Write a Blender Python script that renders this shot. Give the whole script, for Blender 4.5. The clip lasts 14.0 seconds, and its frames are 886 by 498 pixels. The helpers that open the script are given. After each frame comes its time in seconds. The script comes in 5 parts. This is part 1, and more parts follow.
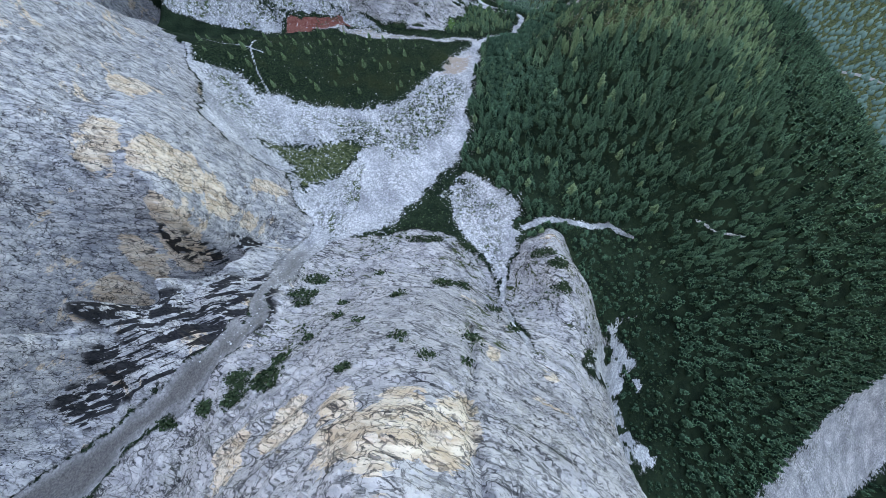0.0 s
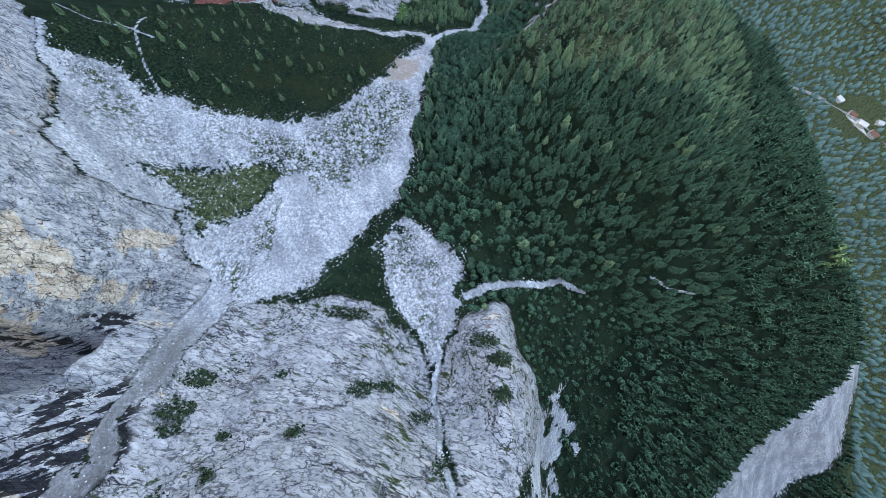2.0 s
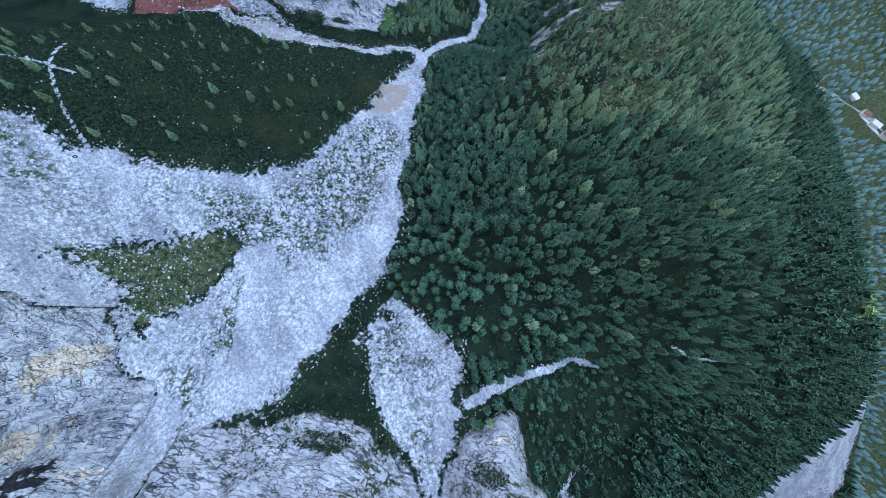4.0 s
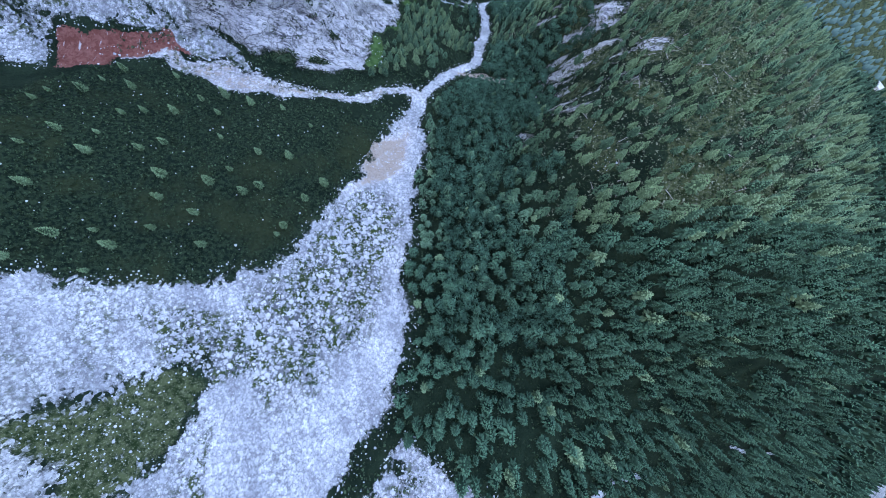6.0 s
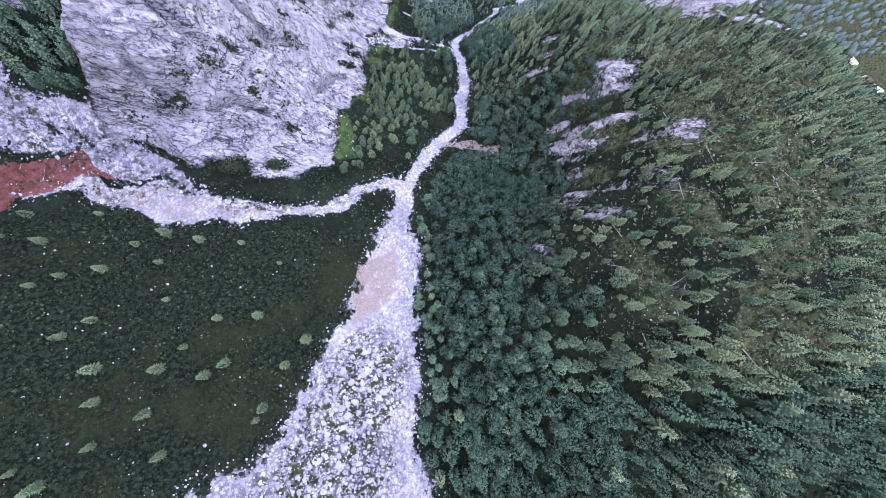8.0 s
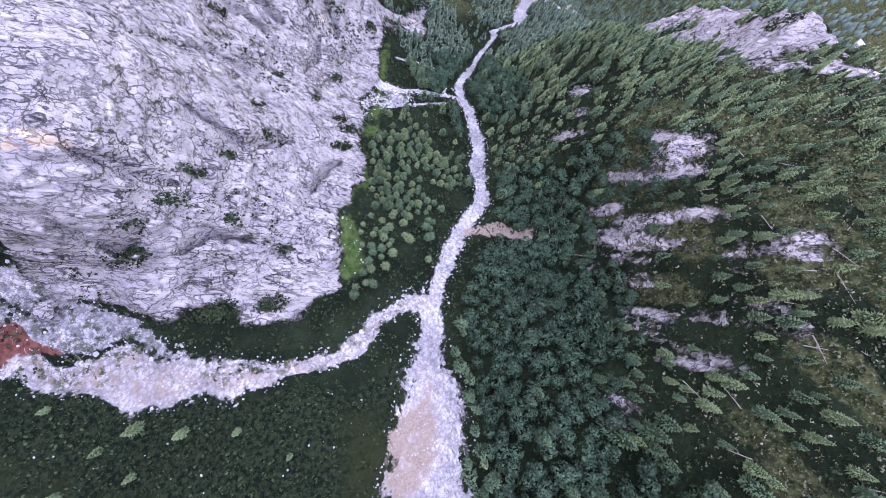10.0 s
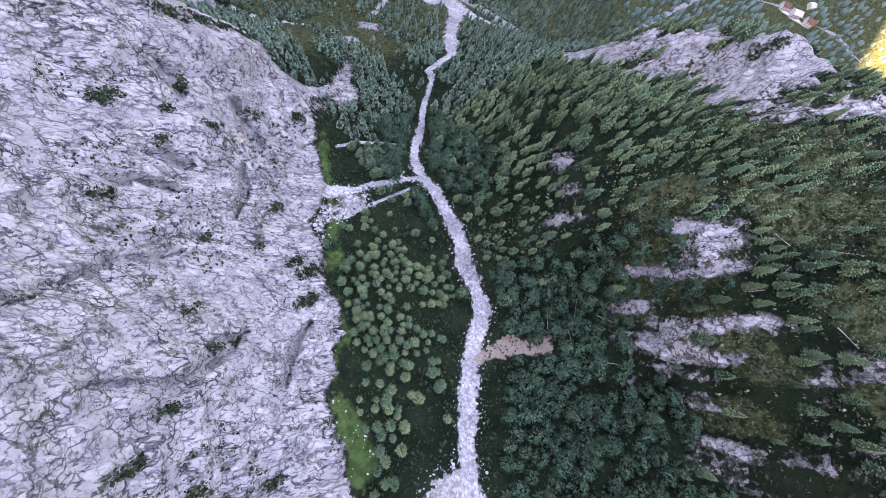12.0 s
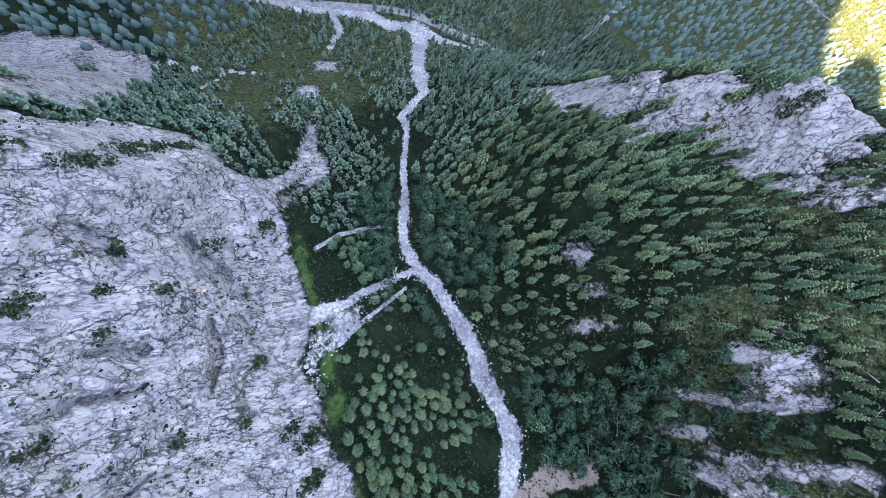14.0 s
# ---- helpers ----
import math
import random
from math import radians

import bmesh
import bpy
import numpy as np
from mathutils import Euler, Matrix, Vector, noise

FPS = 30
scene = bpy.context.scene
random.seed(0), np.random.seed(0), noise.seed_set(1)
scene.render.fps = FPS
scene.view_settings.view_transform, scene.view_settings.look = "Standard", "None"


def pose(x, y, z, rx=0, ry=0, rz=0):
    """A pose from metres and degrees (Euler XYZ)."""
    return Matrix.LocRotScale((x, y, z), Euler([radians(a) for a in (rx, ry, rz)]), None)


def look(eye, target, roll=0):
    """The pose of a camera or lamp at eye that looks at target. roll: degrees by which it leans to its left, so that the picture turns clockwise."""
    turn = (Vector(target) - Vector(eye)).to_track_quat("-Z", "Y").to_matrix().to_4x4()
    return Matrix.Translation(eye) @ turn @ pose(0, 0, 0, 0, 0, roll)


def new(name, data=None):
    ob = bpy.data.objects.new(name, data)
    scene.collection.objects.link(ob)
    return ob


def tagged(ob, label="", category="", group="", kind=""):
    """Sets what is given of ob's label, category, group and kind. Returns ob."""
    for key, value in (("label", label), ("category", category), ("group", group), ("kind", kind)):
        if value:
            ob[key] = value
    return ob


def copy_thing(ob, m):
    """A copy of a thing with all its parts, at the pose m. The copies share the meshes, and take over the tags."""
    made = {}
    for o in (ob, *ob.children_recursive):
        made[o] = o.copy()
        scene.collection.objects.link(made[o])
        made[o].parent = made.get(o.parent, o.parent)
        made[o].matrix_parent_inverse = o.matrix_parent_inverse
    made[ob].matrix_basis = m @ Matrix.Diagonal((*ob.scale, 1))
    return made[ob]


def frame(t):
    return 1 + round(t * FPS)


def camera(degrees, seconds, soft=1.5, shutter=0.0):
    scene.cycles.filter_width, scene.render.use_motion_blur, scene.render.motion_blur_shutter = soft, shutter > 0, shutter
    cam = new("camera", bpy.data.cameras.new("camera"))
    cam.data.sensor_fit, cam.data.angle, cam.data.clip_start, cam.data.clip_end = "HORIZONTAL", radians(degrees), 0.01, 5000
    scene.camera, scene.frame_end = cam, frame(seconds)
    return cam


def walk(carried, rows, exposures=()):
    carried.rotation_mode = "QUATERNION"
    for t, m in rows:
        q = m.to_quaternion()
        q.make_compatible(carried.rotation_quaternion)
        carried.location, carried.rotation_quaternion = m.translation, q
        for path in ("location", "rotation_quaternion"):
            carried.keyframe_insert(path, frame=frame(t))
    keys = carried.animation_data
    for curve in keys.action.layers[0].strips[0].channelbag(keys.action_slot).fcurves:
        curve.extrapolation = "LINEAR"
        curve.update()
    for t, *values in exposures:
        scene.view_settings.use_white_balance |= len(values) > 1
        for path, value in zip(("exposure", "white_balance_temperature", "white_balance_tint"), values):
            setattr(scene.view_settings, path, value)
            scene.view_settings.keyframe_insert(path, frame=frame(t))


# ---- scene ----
# camera and its walk
cam = camera(96.48, 14.0, soft=0.3)
PATH = [
    (0, -15.05, -257.99, 238.32, 19.75, 2.59, 0.27),
    (0.5, -11.25, -245.79, 234.74, 17.23, 0.16, 0.14),
    (1, -8.4, -232.19, 231.3, 15.89, -1.07, 0.43),
    (1.5, -6.24, -217.39, 227.71, 15.19, -3.48, 0.72),
    (2, -5.49, -202.93, 223.73, 14.23, -4.34, 1.04),
    (2.5, -5.66, -189.06, 219.63, 12.98, -5.04, 1.35),
    (3, -5.92, -175.49, 215.2, 12.06, -6.03, 1.53),
    (3.5, -6.45, -162.47, 210.01, 11.13, -5.88, 1.08),
    (4, -7.22, -149.72, 204.2, 10.19, -5.74, 0.63),
    (4.5, -8.17, -136.97, 197.88, 9.26, -5.61, 0.17),
    (5, -9.26, -123.93, 191.17, 8.32, -5.49, -0.28),
    (5.5, -10.43, -110.34, 184.2, 7.39, -5.37, -0.74),
    (6, -11.64, -95.91, 177.09, 7.6, -6.24, -1.92),
    (6.5, -12.72, -81.35, 170.42, 7.09, -6.62, -2.89),
    (7, -13.46, -66.59, 164.45, 7.22, -7.8, -5.65),
    (7.5, -13.58, -52.41, 159.88, 7.01, -8.34, -7.84),
    (8, -13.84, -39.17, 155.55, 6.32, -8.39, -8.95),
    (8.5, -14.41, -26.3, 149.82, 6.09, -8.61, -10.23),
    (9, -14.98, -13.64, 143.19, 5.86, -8.83, -11.5),
    (9.5, -15.27, -1.07, 136.16, 5.64, -9.06, -12.78),
    (10, -14.97, 11.57, 129.21, 5.42, -9.3, -14.06),
    (10.5, -13.8, 24.41, 122.85, 5.21, -9.54, -15.34),
    (11, -11.44, 37.59, 117.55, 5.23, -10.03, -19.2),
    (11.5, -8.21, 50.38, 113.05, 5.87, -11.54, -24.12),
    (12, -4.28, 62.05, 108.31, 6.51, -13.38, -28.36),
    (12.5, 0.61, 72.87, 103.43, 7.22, -14.83, -31.22),
    (13, 5.92, 83.35, 99.32, 7.21, -15.21, -33.15),
    (13.5, 11.58, 93.24, 95.98, 6.53, -14.83, -34.67),
    (14, 17.39, 102.5, 93.08, 5.98, -14.75, -36.54),
]
EXPOSURES = [(0.0, 3.38, 9300, 15), (3.0, 3.42, 7950, 14), (5.3, 3.54, 7000, 14), (6.5, 3.70, 7700, 28), (8.0, 4.0, 8650, 45), (11.0, 3.88, 9500, 46),
             (12.5, 3.7, 9100, 36), (14.0, 3.65, 8500, 25)]
walk(cam, [(row[0], pose(*row[1:])) for row in PATH], EXPOSURES)
# ---- end of walk ----
# ---- sky, sun and exposure ----
SUN_TURN, SUN_RISE = 252.0, 31.2          # degrees: compass bearing of the sun, and its height
world = bpy.data.worlds.new("world")
scene.world = world
world.use_nodes = True
wn = world.node_tree.nodes
sky = wn.new("ShaderNodeTexSky")
sky.sky_type, sky.sun_disc = "NISHITA", False
sky.sun_elevation, sky.sun_rotation = radians(SUN_RISE), radians(SUN_TURN)
sky.altitude, sky.air_density, sky.dust_density = 1200, 1.0, 1.2
world.node_tree.links.new(sky.outputs[0], wn["Background"].inputs[0])
wn["Background"].inputs[1].default_value = 0.15
lamp = bpy.data.lights.new("sun", "SUN")
lamp.energy, lamp.angle, lamp.color = 4.0, radians(0.6), (1.0, 0.86, 0.66)
sun = new("sun", lamp)
sun_way = Vector((math.sin(radians(SUN_TURN)) * math.cos(radians(SUN_RISE)), math.cos(radians(SUN_TURN)) * math.cos(radians(SUN_RISE)), math.sin(radians(SUN_RISE))))
sun.matrix_world = look(sun_way * 900, (0, 0, 0))


# ---- materials ----
class Nodes:
    """A few short cuts to write a node tree."""

    def __init__(self, name):
        self.mat = bpy.data.materials.new(name)
        self.mat.use_nodes = True
        self.tree = self.mat.node_tree
        self.bsdf = self.tree.nodes["Principled BSDF"]
        self.bsdf.inputs["Specular IOR Level"].default_value = 0.04

    def node(self, kind, **values):
        n = self.tree.nodes.new("ShaderNode" + kind)
        for key, value in values.items():
            n.inputs[key.replace("_", " ")].default_value = value
        return n

    def link(self, a, b):
        self.tree.links.new(a, b)

    def where(self, stretch=(1, 1, 1), turn=(0, 0, 0)):
        """Places in metres, first turned by degrees, then stretched."""
        v = self.node("NewGeometry").outputs["Position"]
        if any(turn):
            m = self.node("Mapping")
            m.inputs["Rotation"].default_value = [radians(a) for a in turn]
            self.link(v, m.inputs["Vector"])
            v = m.outputs[0]
        if stretch != (1, 1, 1):
            m = self.node("Mapping")
            m.inputs["Scale"].default_value = stretch
            self.link(v, m.inputs["Vector"])
            v = m.outputs[0]
        return v

    def noise(self, vector, scale, detail=5.0, rough=0.55, distort=0.0):
        n = self.node("TexNoise", Scale=scale, Detail=detail, Roughness=rough, Distortion=distort)
        self.link(vector, n.inputs["Vector"])
        return n.outputs[0]

    def cells(self, vector, scale, feature="F1", rand=1.0):
        n = self.node("TexVoronoi", Scale=scale, Randomness=rand)
        n.feature = feature
        self.link(vector, n.inputs["Vector"])
        return n

    def span(self, value, a, b, lo=0.0, hi=1.0):
        n = self.node("MapRange")
        n.interpolation_type = "SMOOTHSTEP"
        for key, v in zip(("From Min", "From Max", "To Min", "To Max"), (a, b, lo, hi)):
            n.inputs[key].default_value = v
        self.link(value, n.inputs["Value"])
        return n.outputs[0]

    def math(self, op, a, b=None):
        n = self.node("Math")
        n.operation = op
        for slot, v in zip(n.inputs, (a, b)):
            if v is None:
                continue
            if isinstance(v, (int, float)):
                slot.default_value = v
            else:
                self.link(v, slot)
        return n.outputs[0]

    def mix(self, factor, a, b):
        n = self.node("Mix")
        n.data_type = "RGBA"
        for slot, v in zip((n.inputs[0], n.inputs[6], n.inputs[7]), (factor, a, b)):
            if isinstance(v, (int, float)):
                slot.default_value = v
            elif isinstance(v, tuple):
                slot.default_value = (*v, 1)
            else:
                self.link(v, slot)
        return n.outputs[2]

    def attribute(self, name):
        n = self.node("Attribute")
        n.attribute_name = name
        return n.outputs["Fac"]

    def bump(self, height, distance, strength=1.0, before=None):
        n = self.node("Bump", Distance=distance, Strength=strength)
        self.link(height, n.inputs["Height"])
        if before is not None:
            self.link(before, n.inputs["Normal"])
        return n.outputs[0]

    def done(self, color, rough=0.9, normal=None):
        if isinstance(color, tuple):
            self.bsdf.inputs["Base Color"].default_value = (*color, 1)
        else:
            self.link(color, self.bsdf.inputs["Base Color"])
        if isinstance(rough, (int, float)):
            self.bsdf.inputs["Roughness"].default_value = rough
        else:
            self.link(rough, self.bsdf.inputs["Roughness"])
        if normal is not None:
            self.link(normal, self.bsdf.inputs["Normal"])
        return self.mat


def rock_nodes(k):
    """Pale limestone: bedding, thin broken cracks, cream and rusty scars, black seepage. Returns colour and height."""
    p = k.where()
    bed = k.where((0.30, 1.0, 1.1), (0, 0, 24))
    layer = k.where((0.09, 0.80, 0.45), (0, 0, 4))
    big = k.noise(p, 0.035, 4)
    tone = k.noise(bed, 0.22, 8, 0.60, 0.0)
    mid = k.noise(p, 0.55, 6, 0.62, 0.0)
    fine = k.noise(p, 2.4, 5, 0.7)
    strata = k.noise(layer, 0.55, 9, 0.70, 0.15)
    sheer = k.attribute("sheer")
    broken = k.span(k.noise(p, 0.16, 6, 0.65), 0.40, 0.60)
    patch = k.span(k.noise(p, 0.07, 5, 0.6), 0.35, 0.65)

    def crack(vector, scale, width, detail=3, distort=0.0):
        """1 on thin lines that wander along the bedding."""
        n = k.noise(vector, scale, detail, 0.52, distort)
        return k.span(k.math("ABSOLUTE", k.math("SUBTRACT", n, 0.5)), 0.35 * width, width, 1.0, 0.0)

    shake = k.node("TexNoise", Scale=0.5, Detail=4.0, Roughness=0.6)
    k.link(p, shake.inputs["Vector"])

    def seams(vector, amount, scale, near, far):
        """1 on thin seams between blocks, their sides roughened by that amount."""
        w = k.node("VectorMath")
        w.operation = "MULTIPLY_ADD"
        k.link(shake.outputs[1], w.inputs[0])
        w.inputs[1].default_value = (amount, amount, amount)
        k.link(vector, w.inputs[2])
        return k.span(k.cells(w.outputs[0], scale, "DISTANCE_TO_EDGE").outputs[0], near, far, 1.0, 0.0)

    c1 = crack(bed, 0.09, 0.011, 4)
    c2 = k.math("MULTIPLY", seams(bed, 2.2, 0.26, 0.022, 0.045), broken)
    c3 = k.math("MULTIPLY", seams(k.where((0.40, 1.0, 1.0), (0, 0, 18)), 1.0, 0.75, 0.035, 0.085), k.span(k.noise(p, 0.35, 5, 0.6), 0.43, 0.56))
    cross = k.math("MULTIPLY", crack(k.where((1.0, 0.35, 0.5), (0, 0, 10)), 0.30, 0.011), k.span(k.noise(p, 0.2, 4), 0.48, 0.56))
    dash = k.span(k.noise(k.where((0.22, 1.0, 1.0), (0, 0, 16)), 1.05, 5, 0.55), 0.60, 0.63)
    nick = k.span(k.noise(k.where((0.30, 1.0, 1.0), (0, 0, 30)), 2.1, 4, 0.55), 0.62, 0.66)
    col = k.mix(k.span(tone, 0.36, 0.64), (0.42, 0.405, 0.41), (0.60, 0.575, 0.56))
    col = k.mix(k.span(mid, 0.50, 0.72, 0.0, 0.40), col, (0.29, 0.295, 0.315))
    block = k.cells(k.where((0.34, 0.85, 0.95), (0, 0, 20)), 0.42)
    chip = k.cells(k.where((0.5, 1.0, 1.0), (0, 0, 24)), 1.25)
    col = k.mix(k.span(block.outputs["Color"], 0.1, 0.9, 0.0, 0.30), col, (0.33, 0.33, 0.345))
    col = k.mix(k.span(chip.outputs["Color"], 0.5, 1.0, 0.0, 0.35), col, (0.29, 0.29, 0.305))
    wall = k.mix(k.span(strata, 0.36, 0.62), (0.27, 0.28, 0.305), (0.64, 0.63, 0.615))
    wall = k.mix(k.span(k.noise(layer, 1.9, 7, 0.7), 0.56, 0.66, 0.0, 0.55), wall, (0.13, 0.14, 0.16))
    col = k.mix(k.math("MULTIPLY", sheer, 0.92), col, wall)
    col = k.mix(k.span(big, 0.52, 0.70, 0.0, 0.18), col, (0.50, 0.44, 0.38))
    col = k.mix(k.span(fine, 0.55, 0.75, 0.0, 0.40), col, (0.17, 0.175, 0.19))
    scar = k.math("ADD", k.noise(k.where((0.22, 0.5, 1.0), (0, 0, 20)), 0.11, 10, 0.70, 0.3), k.math("MULTIPLY", k.attribute("pale"), 0.26))
    pale = k.span(scar, 0.665, 0.685)
    col = k.mix(k.math("MULTIPLY", pale, 0.95), col, k.mix(k.span(strata, 0.36, 0.64), (0.62, 0.46, 0.32), (0.82, 0.70, 0.56)))
    dark = (0.028, 0.030, 0.036)
    for c, amount in ((c1, 0.85), (c2, 0.85), (c3, 0.70), (cross, 0.75), (dash, 0.80), (nick, 0.60)):
        f = k.math("MULTIPLY", c, k.math("MULTIPLY", k.math("SUBTRACT", 1.0, k.math("MULTIPLY", sheer, 0.35)), amount))
        col = k.mix(k.math("MULTIPLY", f, k.math("ADD", 0.55, k.math("MULTIPLY", patch, 0.45))), col, dark)
    joints = k.math("MULTIPLY", crack(k.where((1.0, 1.0, 0.22)), 0.20, 0.007), k.math("MULTIPLY", sheer, 0.9))
    beds = k.math("MULTIPLY", crack(layer, 0.30, 0.012), k.math("MULTIPLY", sheer, 0.8))
    col = k.mix(k.math("MAXIMUM", joints, beds), col, dark)
    lens = k.math("ADD", k.noise(k.where((0.07, 0.75, 0.40), (0, 0, -24)), 0.62, 6, 0.60, 0.0), k.math("MULTIPLY", k.noise(p, 0.06, 3), 0.25))
    wet = k.math("MULTIPLY", k.span(k.attribute("streak"), 0.1, 0.7), k.span(lens, 0.605, 0.625))
    col = k.mix(k.math("MULTIPLY", wet, 0.95), col, (0.012, 0.013, 0.016))
    tuft = k.math("MULTIPLY", k.attribute("tufts"), k.span(k.math("ADD", k.noise(bed, 0.4, 8, 0.74, 0.3), k.math("MULTIPLY", big, 0.3)), 0.72, 0.755))
    col = k.mix(tuft, col, k.mix(k.span(fine, 0.3, 0.7), (0.026, 0.040, 0.018), (0.085, 0.105, 0.045)))
    cut = k.math("MAXIMUM", k.math("MAXIMUM", c1, c2), k.math("MAXIMUM", k.math("MULTIPLY", c3, 0.6), dash))
    height = k.math("ADD", k.math("MULTIPLY", tone, 0.7), k.math("ADD", k.math("MULTIPLY", cut, -0.45), k.math("ADD", k.math("MULTIPLY", fine, 0.22), k.math("MULTIPLY", mid, 0.55))))
    height = k.math("ADD", height, k.math("ADD", k.math("MULTIPLY", k.math("MULTIPLY", strata, sheer), 0.9), k.math("ADD", k.math("MULTIPLY", block.outputs["Color"], 0.45), k.math("MULTIPLY", chip.outputs["Color"], 0.22))))
    return col, height


def land_material():
    k = Nodes("land")
    p = k.where()
    edge = k.math("ADD", k.math("MULTIPLY", k.noise(p, 0.2, 8, 0.75), 0.75), k.math("MULTIPLY", k.cells(p, 0.8).outputs["Color"], 0.25))
    fine = k.noise(p, 1.6, 6, 0.7)

    def mask(name, soft=0.18):
        v = k.math("ADD", k.attribute(name), k.math("MULTIPLY", k.math("SUBTRACT", edge, 0.5), 1.25))
        return k.span(v, 0.5 - soft, 0.5 + soft)

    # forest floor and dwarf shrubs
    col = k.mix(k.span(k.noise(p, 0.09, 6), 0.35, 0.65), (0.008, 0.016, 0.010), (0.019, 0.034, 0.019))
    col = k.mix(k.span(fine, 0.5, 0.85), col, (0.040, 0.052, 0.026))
    col = k.mix(k.span(k.noise(p, 0.6, 5, 0.6), 0.70, 0.76), col, (0.12, 0.105, 0.085))
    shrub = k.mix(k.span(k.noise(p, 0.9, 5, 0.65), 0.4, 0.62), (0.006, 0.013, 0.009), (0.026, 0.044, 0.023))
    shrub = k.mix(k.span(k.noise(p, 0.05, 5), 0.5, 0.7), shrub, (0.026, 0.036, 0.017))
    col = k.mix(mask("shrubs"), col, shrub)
    grass = k.mix(k.span(k.noise(p, 0.5, 6), 0.35, 0.65), (0.014, 0.028, 0.010), (0.080, 0.098, 0.044))
    grass = k.mix(k.span(fine, 0.5, 0.7), grass, (0.20, 0.21, 0.13))
    col = k.mix(mask("grass"), col, grass)
    lawn = k.mix(k.span(k.noise(p, 0.5, 6), 0.35, 0.65), (0.030, 0.072, 0.020), (0.070, 0.130, 0.042))
    col = k.mix(mask("lawn"), col, lawn)
    # gravel and scree
    stone = k.cells(p, 0.70)
    stone2 = k.cells(p, 1.7)
    wild = k.attribute("weeds")
    gravel = k.mix(k.span(k.noise(k.where((1, 0.35, 1), (0, 0, -28)), 0.09, 8, 0.68), 0.36, 0.64), (0.40, 0.405, 0.42), (0.78, 0.775, 0.775))
    gravel = k.mix(k.span(stone2.outputs["Color"], 0.2, 1.0, 0.0, 0.45), gravel, (0.33, 0.335, 0.35))
    speck = k.math("MULTIPLY", k.span(stone2.outputs["Color"], 0.0, 1.0), k.span(stone2.outputs["Distance"], 0.1, 0.55))
    gravel = k.mix(k.math("MULTIPLY", speck, k.math("ADD", 0.6, k.math("MULTIPLY", wild, 0.35))), gravel, (0.15, 0.155, 0.165))
    rim = k.math("MULTIPLY", k.span(stone.outputs["Distance"], 0.35, 0.75), k.math("ADD", k.math("MULTIPLY", wild, 0.65), 0.30))
    gravel = k.mix(rim, gravel, (0.10, 0.105, 0.115))
    # gully gravel: wet grey-brown debris, with the gully's shade put into the colour
    gravel = k.mix(k.math("MULTIPLY", k.attribute("damp"), 0.95), gravel, k.mix(k.span(fine, 0.3, 0.7), (0.07, 0.067, 0.066), (0.18, 0.17, 0.16)))
    gravel = k.mix(k.math("MULTIPLY", k.attribute("soil"), 0.55), gravel, (0.52, 0.41, 0.36))
    weed = k.math("MULTIPLY", k.span(wild, 0.05, 0.6), k.span(k.math("ADD", k.noise(p, 0.33, 8, 0.76), k.math("MULTIPLY", wild, 0.04)), 0.53, 0.58))
    gravel = k.mix(weed, gravel, k.mix(k.span(fine, 0.3, 0.7), (0.020, 0.038, 0.013), (0.075, 0.10, 0.038)))
    col = k.mix(mask("gravel", 0.08), col, gravel)
    red = k.mix(k.span(k.noise(k.where((1, 1, 1), (0, 0, 20)), 0.4, 7, 0.65, 0.8), 0.4, 0.62), (0.17, 0.055, 0.042), (0.25, 0.10, 0.08))
    red = k.mix(k.span(k.noise(k.where((1.6, 0.25, 1), (0, 0, 8)), 0.5, 5, 0.6), 0.62, 0.68), red, (0.5, 0.42, 0.40))
    col = k.mix(mask("red", 0.08), col, red)
    soil = k.mix(k.span(fine, 0.3, 0.7), (0.30, 0.23, 0.18), (0.44, 0.36, 0.30))
    col = k.mix(mask("soil", 0.12), col, soil)
    rock, rock_h = rock_nodes(k)
    rm = mask("rock", 0.12)
    col = k.mix(rm, col, rock)
    stones_h = k.math("ADD", k.math("MULTIPLY", stone.outputs["Distance"], -0.5), k.math("MULTIPLY", stone2.outputs["Distance"], -0.2))
    height = k.node("Mix")
    k.link(rm, height.inputs[0])
    k.link(k.math("ADD", stones_h, k.math("MULTIPLY", fine, 0.5)), height.inputs[2])
    k.link(rock_h, height.inputs[3])
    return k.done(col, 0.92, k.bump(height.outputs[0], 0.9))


def leaf_material(name, shaded_tone, lit_tone, spread=0.3):
    """Foliage: dark inside and low, paler at shoot tips and top, crown shade put into the colour; each plant a little
    different.
    """
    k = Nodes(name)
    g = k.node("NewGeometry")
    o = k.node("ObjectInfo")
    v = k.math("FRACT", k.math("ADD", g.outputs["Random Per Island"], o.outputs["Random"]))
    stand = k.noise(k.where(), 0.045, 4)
    lightness = k.math("ADD", k.attribute("shoot_light"), k.math("MULTIPLY", k.math("SUBTRACT", k.noise(k.where(), 1.1, 4), 0.5), 0.7))
    col = k.mix(k.span(lightness, 0.1, 0.95), shaded_tone, lit_tone)
    col = k.mix(k.math("MULTIPLY", v, spread), col, tuple(min(1, c * 1.5 + 0.01) for c in lit_tone))
    col = k.mix(k.span(stand, 0.4, 0.65, 0.0, 0.35), col, tuple(c * 0.8 for c in shaded_tone))
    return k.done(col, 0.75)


def bark_material(name, a, b):
    k = Nodes(name)
    return k.done(k.mix(k.span(k.noise(k.where((1, 1, 0.25)), 6, 5), 0.35, 0.65), a, b), 0.9)


